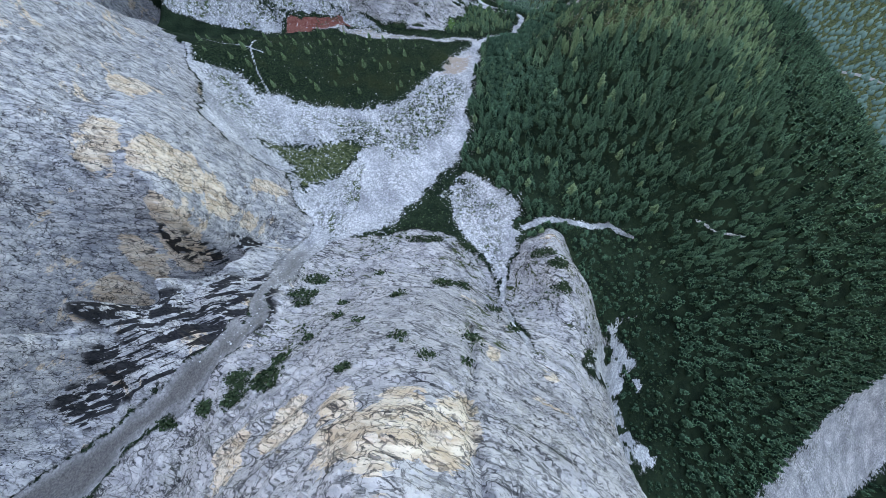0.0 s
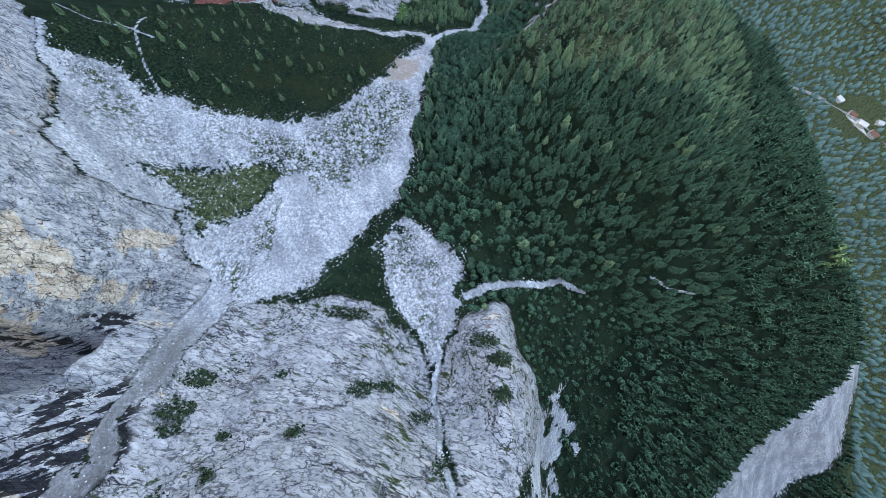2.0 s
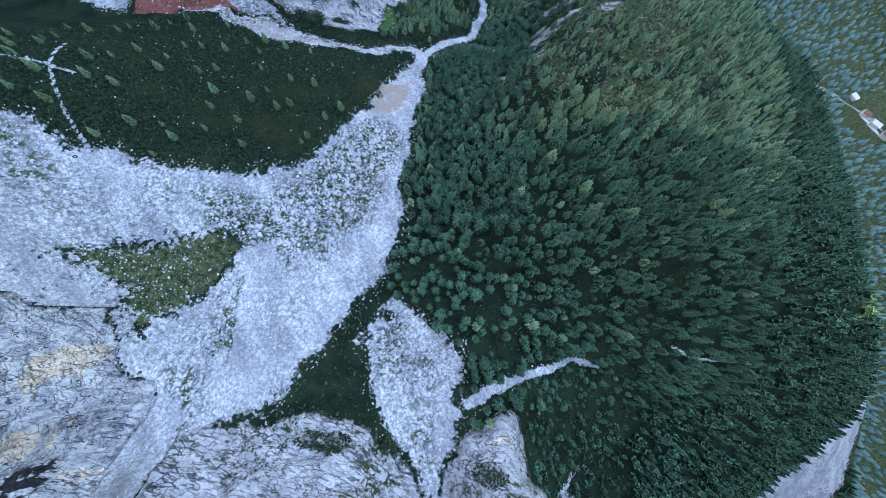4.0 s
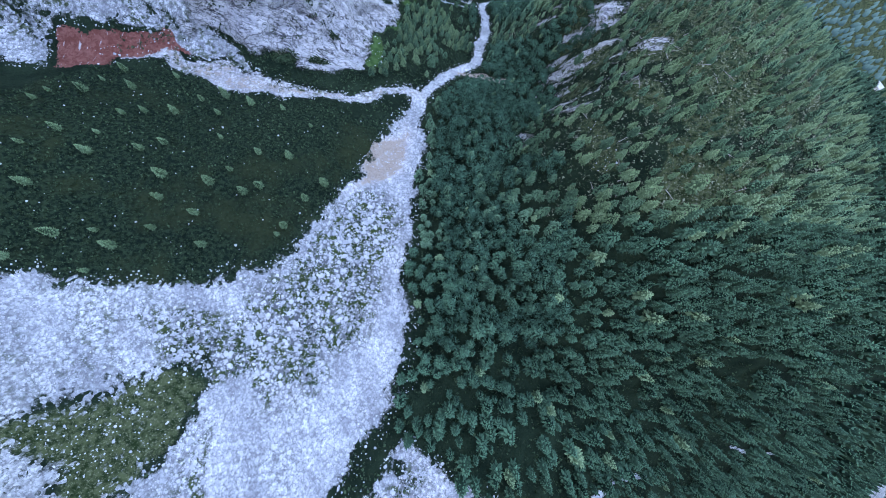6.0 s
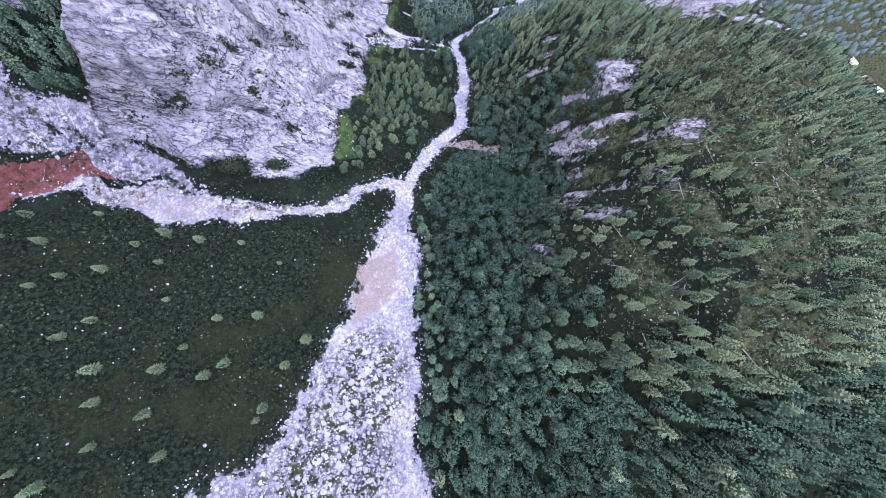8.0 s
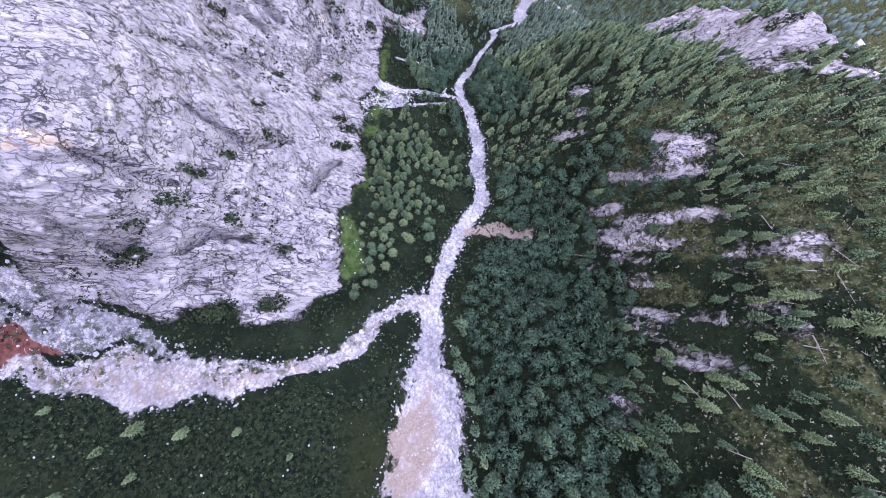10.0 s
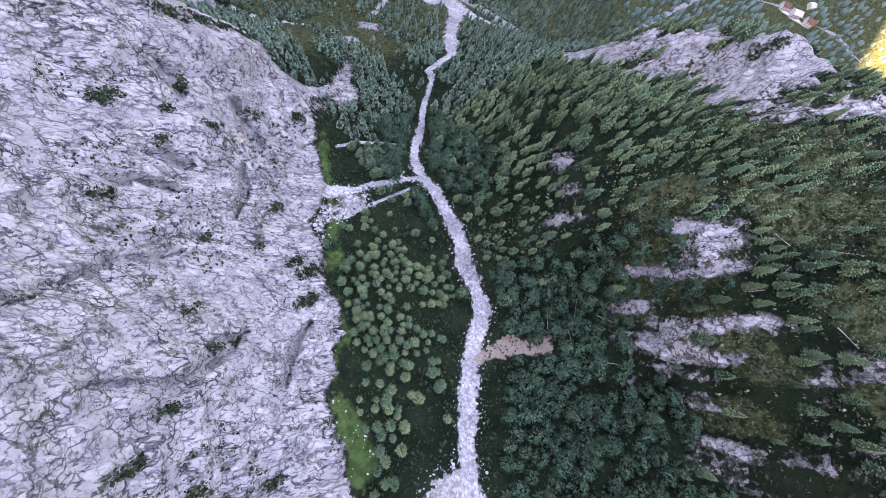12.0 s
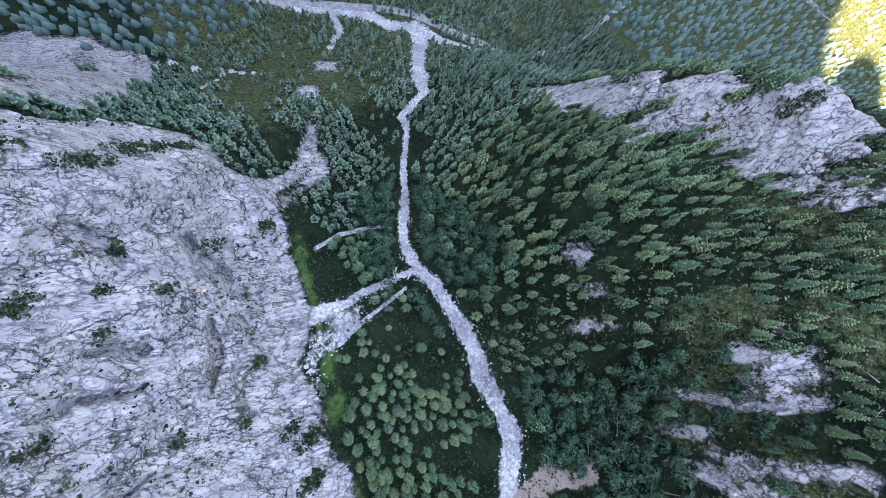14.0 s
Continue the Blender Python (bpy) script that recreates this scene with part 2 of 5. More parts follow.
def cliff_material():
    k = Nodes("cliff_rock")
    col, height = rock_nodes(k)
    v = k.node("NewGeometry").outputs["Random Per Island"]
    col = k.mix(k.span(v, 0.0, 1.0, 0.0, 0.25), col, (0.74, 0.73, 0.72))
    return k.done(col, 0.9, k.bump(height, 0.6))


LAND = land_material()
CLIFF = cliff_material()
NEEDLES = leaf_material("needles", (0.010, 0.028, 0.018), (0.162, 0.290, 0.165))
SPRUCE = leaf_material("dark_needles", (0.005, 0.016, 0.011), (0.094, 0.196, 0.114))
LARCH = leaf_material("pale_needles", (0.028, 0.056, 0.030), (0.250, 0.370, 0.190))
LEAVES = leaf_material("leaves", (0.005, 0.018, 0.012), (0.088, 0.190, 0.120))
# these two have the haze of distance painted into the foliage colour
HAZY = leaf_material("hazed_needles", (0.036, 0.075, 0.056), (0.21, 0.33, 0.225))
VALLEY_HAZED = leaf_material("hazed_valley_leaves", (0.046, 0.094, 0.086), (0.125, 0.215, 0.190))
SHRUB = leaf_material("shrub_leaves", (0.005, 0.013, 0.008), (0.066, 0.108, 0.055))
HEATH = leaf_material("heath_leaves", (0.060, 0.075, 0.045), (0.31, 0.33, 0.23))
BARK = bark_material("bark", (0.06, 0.048, 0.04), (0.15, 0.125, 0.105))
DEADWOOD = bark_material("dead_wood", (0.22, 0.20, 0.18), (0.42, 0.39, 0.36))


def stone_material():
    k = Nodes("stone")
    p = k.where()
    v = k.node("NewGeometry").outputs["Random Per Island"]
    o = k.node("ObjectInfo").outputs["Random"]
    col = k.mix(k.math("FRACT", k.math("ADD", v, o)), (0.42, 0.425, 0.44), (0.66, 0.655, 0.645))
    n = k.noise(p, 1.5, 6, 0.65)
    col = k.mix(k.span(n, 0.45, 0.75, 0.0, 0.6), col, (0.28, 0.285, 0.30))
    return k.done(col, 0.9, k.bump(n, 0.25))


STONE = stone_material()


# ---- shape of the land ----
def hashed(ix, iy, s):
    n = (ix * 374761393 + iy * 668265263 + s * 974711 + 1013904223) & 0x7FFFFFFF
    n = ((n ^ (n >> 13)) * 1274126177) & 0x7FFFFFFF
    n = ((n ^ (n >> 16)) * 461845907) & 0x7FFFFFFF
    return ((n ^ (n >> 13)) & 0xFFFFFF) / float(0x1000000)


def vnoise(x, y, size, s=0):
    """Smooth noise from -1 to 1 over the plan, with lumps of that size in metres."""
    x, y = np.asarray(x, float) / size, np.asarray(y, float) / size
    ix, iy = np.floor(x).astype(np.int64), np.floor(y).astype(np.int64)
    fx, fy = x - ix, y - iy
    fx, fy = fx * fx * fx * (fx * (fx * 6 - 15) + 10), fy * fy * fy * (fy * (fy * 6 - 15) + 10)
    a, b = hashed(ix, iy, s), hashed(ix + 1, iy, s)
    c, d = hashed(ix, iy + 1, s), hashed(ix + 1, iy + 1, s)
    return 2 * (a + (b - a) * fx + (c - a) * fy + (a - b - c + d) * fx * fy) - 1


def fbm(x, y, size, octaves=4, s=0, gain=0.5):
    total, amp = 0.0, 1.0
    for k in range(octaves):
        total = total + amp * vnoise(x + 17.3 * k, y - 9.1 * k, size / 2 ** k, s + 31 * k)
        amp *= gain
    return total


def step(a, b, v):
    v = np.clip((v - a) / (b - a), 0, 1)
    return v * v * (3 - 2 * v)


# lines along which the height of the land is known: (east, north, up)
LINES = [
    # scree gully, gravel fan and stream bed down to the main valley
    [(-205, -290, 92), (-165, -255, 76), (-132, -226, 62), (-94, -172, 49), (-55, -135, 40), (-30, -90, 27), (-15, -45, 14), (0, 0, 0),
     (17, 22, -14), (33, 33, -24), (37, 48, -31), (45, 70, -43), (46, 96, -57), (57, 112, -73), (87, 144, -101), (128, 177, -130),
     (155, 214, -154), (230, 300, -190), (420, 420, -225), (800, 560, -250)],
    # western arm of the gravel and the shrub slope north of it
    [(-152, -95, 56), (-118, -122, 45), (-80, -95, 32), (-42, -67, 27)],
    [(-150, -50, 52), (-120, -28, 28), (-90, -60, 30), (-56, -37, 29), (-24, -29, 17)],
    # side stream
    [(-230, -5, 20), (-165, 8, 9), (-134, 10, 8), (-105, 13, 6), (-72, 17, 4), (-30, 10, 2), (0, 0, 0)],
    # foot of the northern cliff and terrace beside the stream
    [(-120, 40, 12), (-72, 28, 8), (-31, 30, -4), (-17, 48, -15), (-11, 75, -28), (-1, 95, -40), (13, 123, -56), (34, 152, -84), (52, 195, -112)],
    [(10, 40, -22), (22, 75, -41), (28, 100, -52), (45, 130, -80)],
    # northern cliff
    [(-46, 32, 7), (-47, 60, 15), (-40, 85, 2), (-35, 107, -10), (-20, 129, -22), (-8, 150, -30), (4, 162, -38)],
    [(-82, 44, 30), (-66, 58, 40), (-61, 78, 36), (-60, 110, 18), (-44, 122, -2), (-33, 142, -10), (-30, 165, -10), (-18, 176, -22)],
    [(-170, 90, 70), (-140, 140, 60), (-100, 190, 30), (-60, 230, -20)],
    [(-14, 196, -62), (20, 186, -84), (34, 178, -88)],
    [(-60, 300, -150), (30, 268, -183), (70, 262, -182), (110, 242, -172)],
    # buttress under the start
    [(-40, -330, 215), (-25, -290, 200), (-24, -262, 168), (-22, -252, 145), (-28, -237, 118), (-36, -216, 86), (-30, -196, 68), (-20, -176, 50)],
    [(-84, -285, 130), (-74, -264, 130), (-66, -240, 112), (-62, -222, 88), (-62, -196, 62), (-74, -176, 50)],
    [(22, -290, 160), (6, -258, 122), (10, -240, 96), (8, -225, 66), (3, -207, 57), (14, -185, 53), (17, -167, 49), (4, -140, 42)],
    # rocky spur and east side of the buttress
    [(44, -262, 70), (30, -240, 84), (28, -217, 82), (31, -190, 60), (44, -194, 44)],
    [(60, -300, 12), (58, -262, 14), (62, -230, 18), (66, -205, 22), (52, -172, 34), (36, -150, 40)],
    # western cliff
    [(-112, -140, 50), (-103, -160, 56), (-103, -178, 70), (-108, -196, 80), (-118, -220, 100), (-130, -242, 108), (-165, -290, 120)],
    [(-170, -100, 80), (-135, -165, 116), (-122, -196, 112), (-124, -219, 128), (-145, -245, 150), (-190, -280, 170)],
    [(-230, -80, 130), (-220, -170, 190), (-230, -260, 240)],
    # wooded eastern slope
    [(8, -105, 32), (10, -60, 27), (12, -30, 16), (22, -5, 4), (36, 20, -16), (52, 48, -26), (66, 84, -46), (84, 118, -72)],
    [(34, -100, 42), (32, -60, 44), (40, -25, 26), (58, -12, 14), (66, 20, -4), (66, 44, -8), (78, 74, -22), (98, 112, -56)],
    [(40, -128, 32), (52, -90, 55), (52, -50, 62), (66, -22, 50), (76, 12, 26), (78, 34, 20), (86, 54, 8), (104, 90, -18), (128, 120, -60)],
    [(67, -132, 27), (70, -80, 69), (86, -56, 77), (84, -33, 67), (96, -10, 58), (107, 30, 34), (130, 46, 29), (155, 54, 25), (154, 76, 9), (157, 88, -7), (158, 101, -21), (153, 109, -45), (150, 124, -72), (172, 150, -112)],
    # rock face west of its crest, drop to the east
    [(122, 58, 14), (140, 77, -12), (128, 98, -32)], [(200, 70, -34), (196, 110, -88)],
    [(84, -172, 14), (102, -130, 25), (110, -84, 64), (124, -40, 66), (150, 0, 48), (190, 36, 18)],
    [(80, -250, -6), (107, -282, -18), (126, -182, 3), (135, -114, 42), (160, -68, 45), (188, -40, 36), (232, 6, 10)],
    [(148, -233, -23), (185, -193, -14), (215, -140, 6), (250, -108, 2), (276, -60, -15), (300, -20, -40)],
    [(170, -330, -60), (199, -266, -55), (257, -209, -48), (288, -152, -22), (318, -110, -54), (350, -70, -86)],
    [(290, -330, -130), (330, -305, -142), (306, -238, -86), (352, -285, -125), (420, -200, -118)],
    # floor of the main valley and the far side
    [(240, 150, -190), (330, 100, -205), (480, 60, -222), (600, 120, -228), (620, 300, -232)],
    [(20, 330, -190), (120, 330, -185), (220, 420, -160), (380, 560, -130)],
]


def land_solver():
    pts = []
    for line in LINES:
        for a, b in zip(line, line[1:]):
            a, b = np.array(a, float), np.array(b, float)
            n = max(1, int(np.hypot(*(b - a)[:2]) / 12))
            pts += [a + (b - a) * k / n for k in range(n)]
        pts.append(np.array(line[-1], float))
    pts = np.array(pts)
    keep = []
    for i, p in enumerate(pts):
        if all(np.hypot(*(p - pts[j])[:2]) > 2.5 for j in keep):
            keep.append(i)
    pts = pts[keep]
    d = np.hypot(pts[:, None, 0] - pts[None, :, 0], pts[:, None, 1] - pts[None, :, 1])
    n = len(pts)
    m = np.zeros((n + 3, n + 3))
    m[:n, :n] = -np.sqrt(d * d + 16) - 1.5 * np.eye(n) * -1
    m[:n, n], m[:n, n + 1:], m[n, :n], m[n + 1:, :n] = 1, pts[:, :2] / 100, 1, pts[:, :2].T / 100
    w = np.linalg.solve(m, np.concatenate([pts[:, 2], np.zeros(3)]))
    return pts[:, :2], w


LAND_AT, LAND_W = land_solver()


def land(x, y):
    """Height of the land without its fine relief."""
    shape = np.shape(x)
    x, y = np.ravel(np.asarray(x, float)), np.ravel(np.asarray(y, float))
    z = np.empty(len(x))
    n = len(LAND_AT)
    for i in range(0, len(x), 20000):
        a, b = x[i:i + 20000, None], y[i:i + 20000, None]
        d = np.sqrt((a - LAND_AT[:, 0]) ** 2 + (b - LAND_AT[:, 1]) ** 2 + 16)
        z[i:i + 20000] = -d @ LAND_W[:n] + LAND_W[n] + (a[:, 0] * LAND_W[n + 1] + b[:, 0] * LAND_W[n + 2]) / 100
    return z.reshape(shape)


# outlines of the ground covers, in plan
GRAVEL = [(-7, -11), (-19, -27), (-29, -44), (-38, -61), (-45, -71), (-56, -81), (-72, -88), (-85, -88), (-97, -85), (-109, -85), (-124, -85), (-134, -85),
    (-144, -80), (-153, -78), (-164, -79), (-146, -118), (-139, -122), (-129, -128), (-123, -124), (-108, -121), (-91, -114), (-78, -111), (-76, -123),
    (-83, -137), (-94, -149), (-98, -156), (-92, -173), (-98, -184), (-98, -195), (-96, -203), (-94, -214), (-84, -220), (-85, -206), (-83, -195), (-73,
    -183), (-62, -179), (-49, -177), (-41, -163), (-33, -153), (-21, -139), (-11, -123), (-10, -108), (-9, -88), (-7, -66), (-4, -45), (1, -26), (-1, -4)]
GULLY = [(-91, -176), (-95, -192), (-92, -206), (-91, -219), (-91, -230), (-95, -236), (-99, -243), (-107, -249), (-113, -258), (-124, -269), (-135, -277), (-146, -286),
    (-190, -330), (-160, -330), (-125, -290), (-119, -277), (-111, -269), (-99, -260), (-94, -253), (-91, -246), (-87, -238), (-85, -230), (-86, -217), (-86, -200), (-81, -183)]
FAN = [(-22, -155), (-17, -149), (-10, -144), (-1, -149), (8, -157), (16, -162), (18, -168), (15, -177), (18, -180), (13, -188), (8, -198), (5, -208), (2, -206),
    (-3, -198), (-9, -190), (-16, -182), (-20, -171)]
EASTSCREE = [(65, -225), (80, -214), (86, -215), (72, -230), (80, -235), (89, -248), (87, -257), (72, -257), (75, -272), (90, -290), (100, -294), (80, -297), (18,
    -270), (19, -259), (29, -244)]
FARSCREE = [(408, -194), (305, -246), (257, -270), (205, -298), (163, -322), (263, -338), (336, -311), (370, -297)]
SIDESTREAM = [(-133, 12), (-124, 11), (-114, 16), (-103, 15), (-90, 11), (-74, 6), (-59, 2), (-41, -1), (-31, -3), (-19, 4), (-7, 6), (1, 6), (0, 1), (-9, 2),
    (-13, 0), (-26, -6), (-41, -7), (-60, -6), (-69, -6), (-82, -4), (-95, 2), (-102, 5), (-113, 11), (-123, 8), (-133, 6)]
NSCREE = [(-1, 98), (19, 98), (23, 96), (20, 92), (11, 90), (2, 89), (-5, 82), (-6, 89)]
RUBBLE = [(-124, 45), (-117, 42), (-104, 38), (-95, 31), (-84, 21), (-74, 11), (-59, 3), (-83, 9), (-101, 16), (-117, 22), (-132, 26)]
RED = [(-150, 20), (-140, 21), (-127, 23), (-113, 22), (-97, 17), (-112, 12), (-126, 8), (-134, 4), (-146, 3), (-149, 13)]
ORANGE = [(-72, 30), (-65, 29), (-59, 21), (-57, 16), (-64, 17), (-70, 25)]
SLIP = [(21, 26), (34, 24), (47, 20), (46, 15), (31, 18), (22, 22)]
BUTTRESS = [(-50, -182), (-36, -180), (-14, -189), (0, -204), (2, -220), (5, -240), (16, -248), (24, -244), (40, -262), (56, -280), (60, -340), (-120, -340),
    (-120, -280), (-101, -262), (-92, -248), (-87, -230), (-86, -205), (-80, -184)]
SPURROCK = [(14, -190), (27, -180), (35, -185), (40, -192), (39, -203), (50, -215), (63, -234), (50, -240), (31, -243), (25, -252), (12, -250), (4, -226), (5, -209)]
WESTCLIFF = [(-380, 150), (-270, 60), (-245, -2), (-190, -52), (-173, -70), (-162, -98), (-148, -120), (-131, -139), (-120, -147), (-111, -145), (-102, -161), (-92, -176),
    (-93, -193), (-90, -218), (-90, -231), (-98, -243), (-110, -254), (-124, -268), (-146, -286), (-190, -330), (-300, -330)]
NCLIFF1 = [(-80, 48), (-69, 54), (-61, 58), (-18, 103), (-15, 86), (-9, 76), (-8, 62), (-19, 48), (-24, 38), (-26, 22), (-31, 14), (-49, 17), (-59, 17), (-66,
    27), (-73, 31), (-83, 34), (-95, 37), (-96, 42), (-86, 44)]
NCLIFF2 = [(-72, 101), (4, 147), (8, 136), (-6, 113), (-6, 94), (-14, 78), (-16, 68), (-16, 57), (-15, 46), (-22, 41), (-26, 29), (-27, 18), (-26, 11), (-35,
    11), (-44, 9), (-53, 10), (-58, 16), (-67, 20), (-77, 19), (-86, 24), (-95, 27), (-101, 23), (-108, 24)]
NCLIFF3 = [(-120, 215), (-40, 204), (-10, 190), (9, 177), (11, 157), (20, 152), (38, 161), (58, 185), (55, 170), (41, 153), (27, 148), (17, 137), (11, 123), (6,
    105), (-6, 92), (-5, 81), (-9, 71), (-14, 58), (-60, 60), (-120, 60)]
RIDGEROCK = [(140, 130), (152, 130), (166, 112), (170, 98), (172, 80), (180, 60), (178, 36), (150, 34), (130, 40), (122, 52), (122, 66), (126, 84),
    (128, 102), (134, 118)]
OUTCROP1 = [(76, 46), (86, 45), (96, 38), (90, 30), (86, 18), (78, 8), (66, 2), (60, 2), (68, 18), (73, 34)]
OUTCROP6 = [(83, 73), (87, 68), (80, 60), (73, 51), (70, 52), (77, 62)]
OUTCROP2 = [(74, -5), (83, 0), (93, 2), (77, -16), (68, -18), (63, -20), (73, -10)]
OUTCROP3 = [(56, -16), (55, -20), (55, -26), (47, -32), (33, -32), (44, -25), (53, -20)]
OUTCROP4 = [(60, -7), (64, -2), (64, -14), (59, -26), (49, -27), (37, -38), (33, -41), (39, -33), (49, -24)]
OUTCROP5 = [(77, -1), (86, 1), (83, -10), (74, -22), (70, -18)]
MEADOW = [(-181, -46), (-174, -18), (-135, 3), (-97, 7), (-62, -6), (-36, -14), (-8, -11), (-19, -27), (-29, -44), (-38, -61), (-56, -81), (-72, -87), (-85,
    -88), (-109, -84), (-134, -84), (-153, -77), (-165, -77)]
GREENPATCH = [(-128, -129), (-120, -131), (-108, -143), (-98, -154), (-95, -148), (-83, -137), (-76, -123), (-81, -112), (-92, -115), (-107, -122), (-123, -125)]
GRASS = [(-22, 39), (-17, 40), (-18, 26), (-20, 16), (-24, 12), (-27, 17)]
BROAD = [(11, 1), (35, 24), (53, 25), (61, -1), (57, -15), (39, -29), (33, -39), (31, -57), (25, -68), (14, -69), (1, -64), (4, -38)]
BROAD2 = [(20, 2), (38, 9), (53, 20), (66, 28), (65, 12), (59, 3), (61, -7), (56, -17), (45, -24), (32, -32), (4, -28)]
TERRACE = [(-5, 82), (17, 92), (38, 91), (35, 73), (36, 59), (19, 39), (9, 23), (2, 8), (-15, 7), (-24, 11), (-19, 30), (-13, 43)]
WEEDY = [(-57, -87), (-41, -70), (-23, -53), (-13, -60), (-13, -80), (-17, -91), (-33, -109), (-43, -121), (-60, -130), (-77, -122), (-91, -107), (-99, -98), (-82, -94), (-65, -99)]
SMOOTH1 = [(-76, -128), (-70, -120), (-63, -116), (-57, -124), (-59, -127), (-66, -132)]
PINK = [(-24, -27), (-9, -22), (-5, -15), (-4, -20), (-10, -40), (-22, -46), (-30, -53), (-30, -48)]
STREAKS = [(-117, -233), (-108, -224), (-105, -215), (-88, -213), (-83, -220), (-84, -232), (-96, -245), (-111, -255), (-135, -265), (-140, -267), (-139, -256), (-121, -251), (-116, -243)]


def inside(poly, x, y, soft=3.0):
    """1 well inside an outline in the plan, 0.5 on it, 0 well outside; soft: how many metres the change takes to each side."""
    x, y = np.asarray(x, float), np.asarray(y, float)
    px, py = [p[0] for p in poly], [p[1] for p in poly]
    flat_x, flat_y = x.ravel(), y.ravel()
    out = np.zeros(flat_x.shape)
    near = (flat_x > min(px) - soft) & (flat_x < max(px) + soft) & (flat_y > min(py) - soft) & (flat_y < max(py) + soft)
    a, b = flat_x[near], flat_y[near]
    odd, dist = np.zeros(a.shape, bool), np.full(a.shape, 1e9)
    for (x0, y0), (x1, y1) in zip(poly, poly[1:] + poly[:1]):
        cut = (y0 > b) != (y1 > b)
        if y1 != y0:
            odd ^= cut & (a < (x1 - x0) * (b - y0) / (y1 - y0) + x0)
        lx, ly = x1 - x0, y1 - y0
        u = np.clip(((a - x0) * lx + (b - y0) * ly) / (lx * lx + ly * ly + 1e-9), 0, 1)
        dist = np.minimum(dist, np.hypot(a - x0 - u * lx, b - y0 - u * ly))
    out[near] = np.clip(0.5 + np.where(odd, dist, -dist) / (2 * soft), 0, 1)
    return out.reshape(x.shape)


def band(line, x, y):
    """1 on a line in the plan, 0.5 at its half width, 0 at twice that. Points: (east, north, half width)."""
    x, y = np.asarray(x, float), np.asarray(y, float)
    best = np.zeros(x.shape)
    for (x0, y0, r0), (x1, y1, r1) in zip(line, line[1:]):
        lx, ly = x1 - x0, y1 - y0
        u = np.clip(((x - x0) * lx + (y - y0) * ly) / (lx * lx + ly * ly), 0, 1)
        r = r0 + (r1 - r0) * u
        best = np.maximum(best, np.clip(1 - np.hypot(x - x0 - u * lx, y - y0 - u * ly) / (2 * r), 0, 1))
    return best


STREAM = [(-4, -14, 3.44), (0, 0, 3.01), (8, 12, 2.75), (17, 22, 2.75), (27, 30, 2.58), (33, 34, 2.58), (36, 42, 2.58), (37, 50, 2.75), (43, 62, 2.75), (45, 72, 2.58),
          (46, 84, 2.41), (46, 96, 2.24), (50, 104, 2.06), (57, 112, 1.89), (70, 126, 1.55), (87, 144, 1.29)]
RIVER_FAR = [[(87, 144, 1.6), (100, 160, 2.0), (124, 168, 3), (134, 188, 4), (152, 203, 5), (162, 217, 7)],
             [(162, 217, 5), (148, 230, 4), (141, 251, 4), (118, 273, 3.5), (103, 292, 4), (60, 345, 5)],
             [(162, 217, 5), (167, 200, 3.5), (182, 187, 2.5), (212, 173, 2)],
             [(123, 259, 1.6), (120, 246, 2.2), (105, 237, 1.2)], [(0, 297, 1.5), (24, 278, 2), (42, 262, 2), (57, 241, 1.2)], [(15, 229, 1), (31, 248, 1.5), (42, 260, 1.5)]]
PATHS = [[(-2, 101, 3), (7, 100, 2.5), (18, 97, 1.6), (23, 97, 1.4), (37, 94, 1.1), (44, 92, 1.1)], [(88, -171, 0.9), (77, -168, 1.6), (72, -166, 1.5), (59, -170, 1.7), (41, -172, 1.8), (27, -175, 2.0), (18, -180, 2.0)],
         [(20, 120, 0.9), (30, 120, 0.9), (40, 117, 0.8), (49, 112, 0.8)], [(8, 88, 0.7), (17, 89, 0.7), (30, 89, 0.7), (37, 89, 0.7)],
         [(126, -161, 0.6), (139, -167, 0.6), (158, -169, 0.6)],
         [(-150, -38, 0.5), (-146, -56, 0.5), (-140, -72, 0.5), (-133, -84, 0.5)], [(-190, -38, 0.5), (-165, -52, 0.5), (-140, -54, 0.5)]]
BACK_ROCK = [[(-200, 430), (-60, 350), (-10, 322), (16, 290), (4, 262), (-8, 212), (-34, 206), (-60, 230), (-200, 260)], [(57, 186), (60, 178), (50, 163), (50, 149), (40, 143), (29, 141), (16, 133), (26, 148), (38, 156)],
             [(92, 232), (104, 226), (96, 214), (80, 222)], [(62, 212), (78, 206), (70, 196), (58, 202)]]
RUBBLE2 = [(-240, 12), (-152, 5), (-150, 22), (-130, 26), (-117, 42), (-124, 62), (-240, 75)]
LAWN = [(-17, 44, 1.5), (-12, 56, 2.5), (-5, 72, 3), (2, 88, 1.5), (6, 100, 2.5), (12, 117, 2), (16, 128, 3)]
SPURGULLY = [(5, -207, 1.6), (4, -216, 1.8), (2, -222, 1.6), (3, -232, 1.6), (10, -249, 1.8), (12, -259, 1.6)]
HEATHLAND = [(46, -66), (70, -74), (110, -70), (150, -40), (170, 10), (150, 40), (110, 60), (84, 56), (64, 10), (58, -20)]
WET = [(-126, -233, 7), (-118, -231, 7), (-106, -222, 6), (-98, -223, 5), (-127, -251, 7), (-135, -263, 7), (-116, -250, 7), (-108, -240, 7), (-101, -234, 6), (-133, -201, 4), (-111, -196, 4), (-124, -203, 4), (-120, -240, 7)]
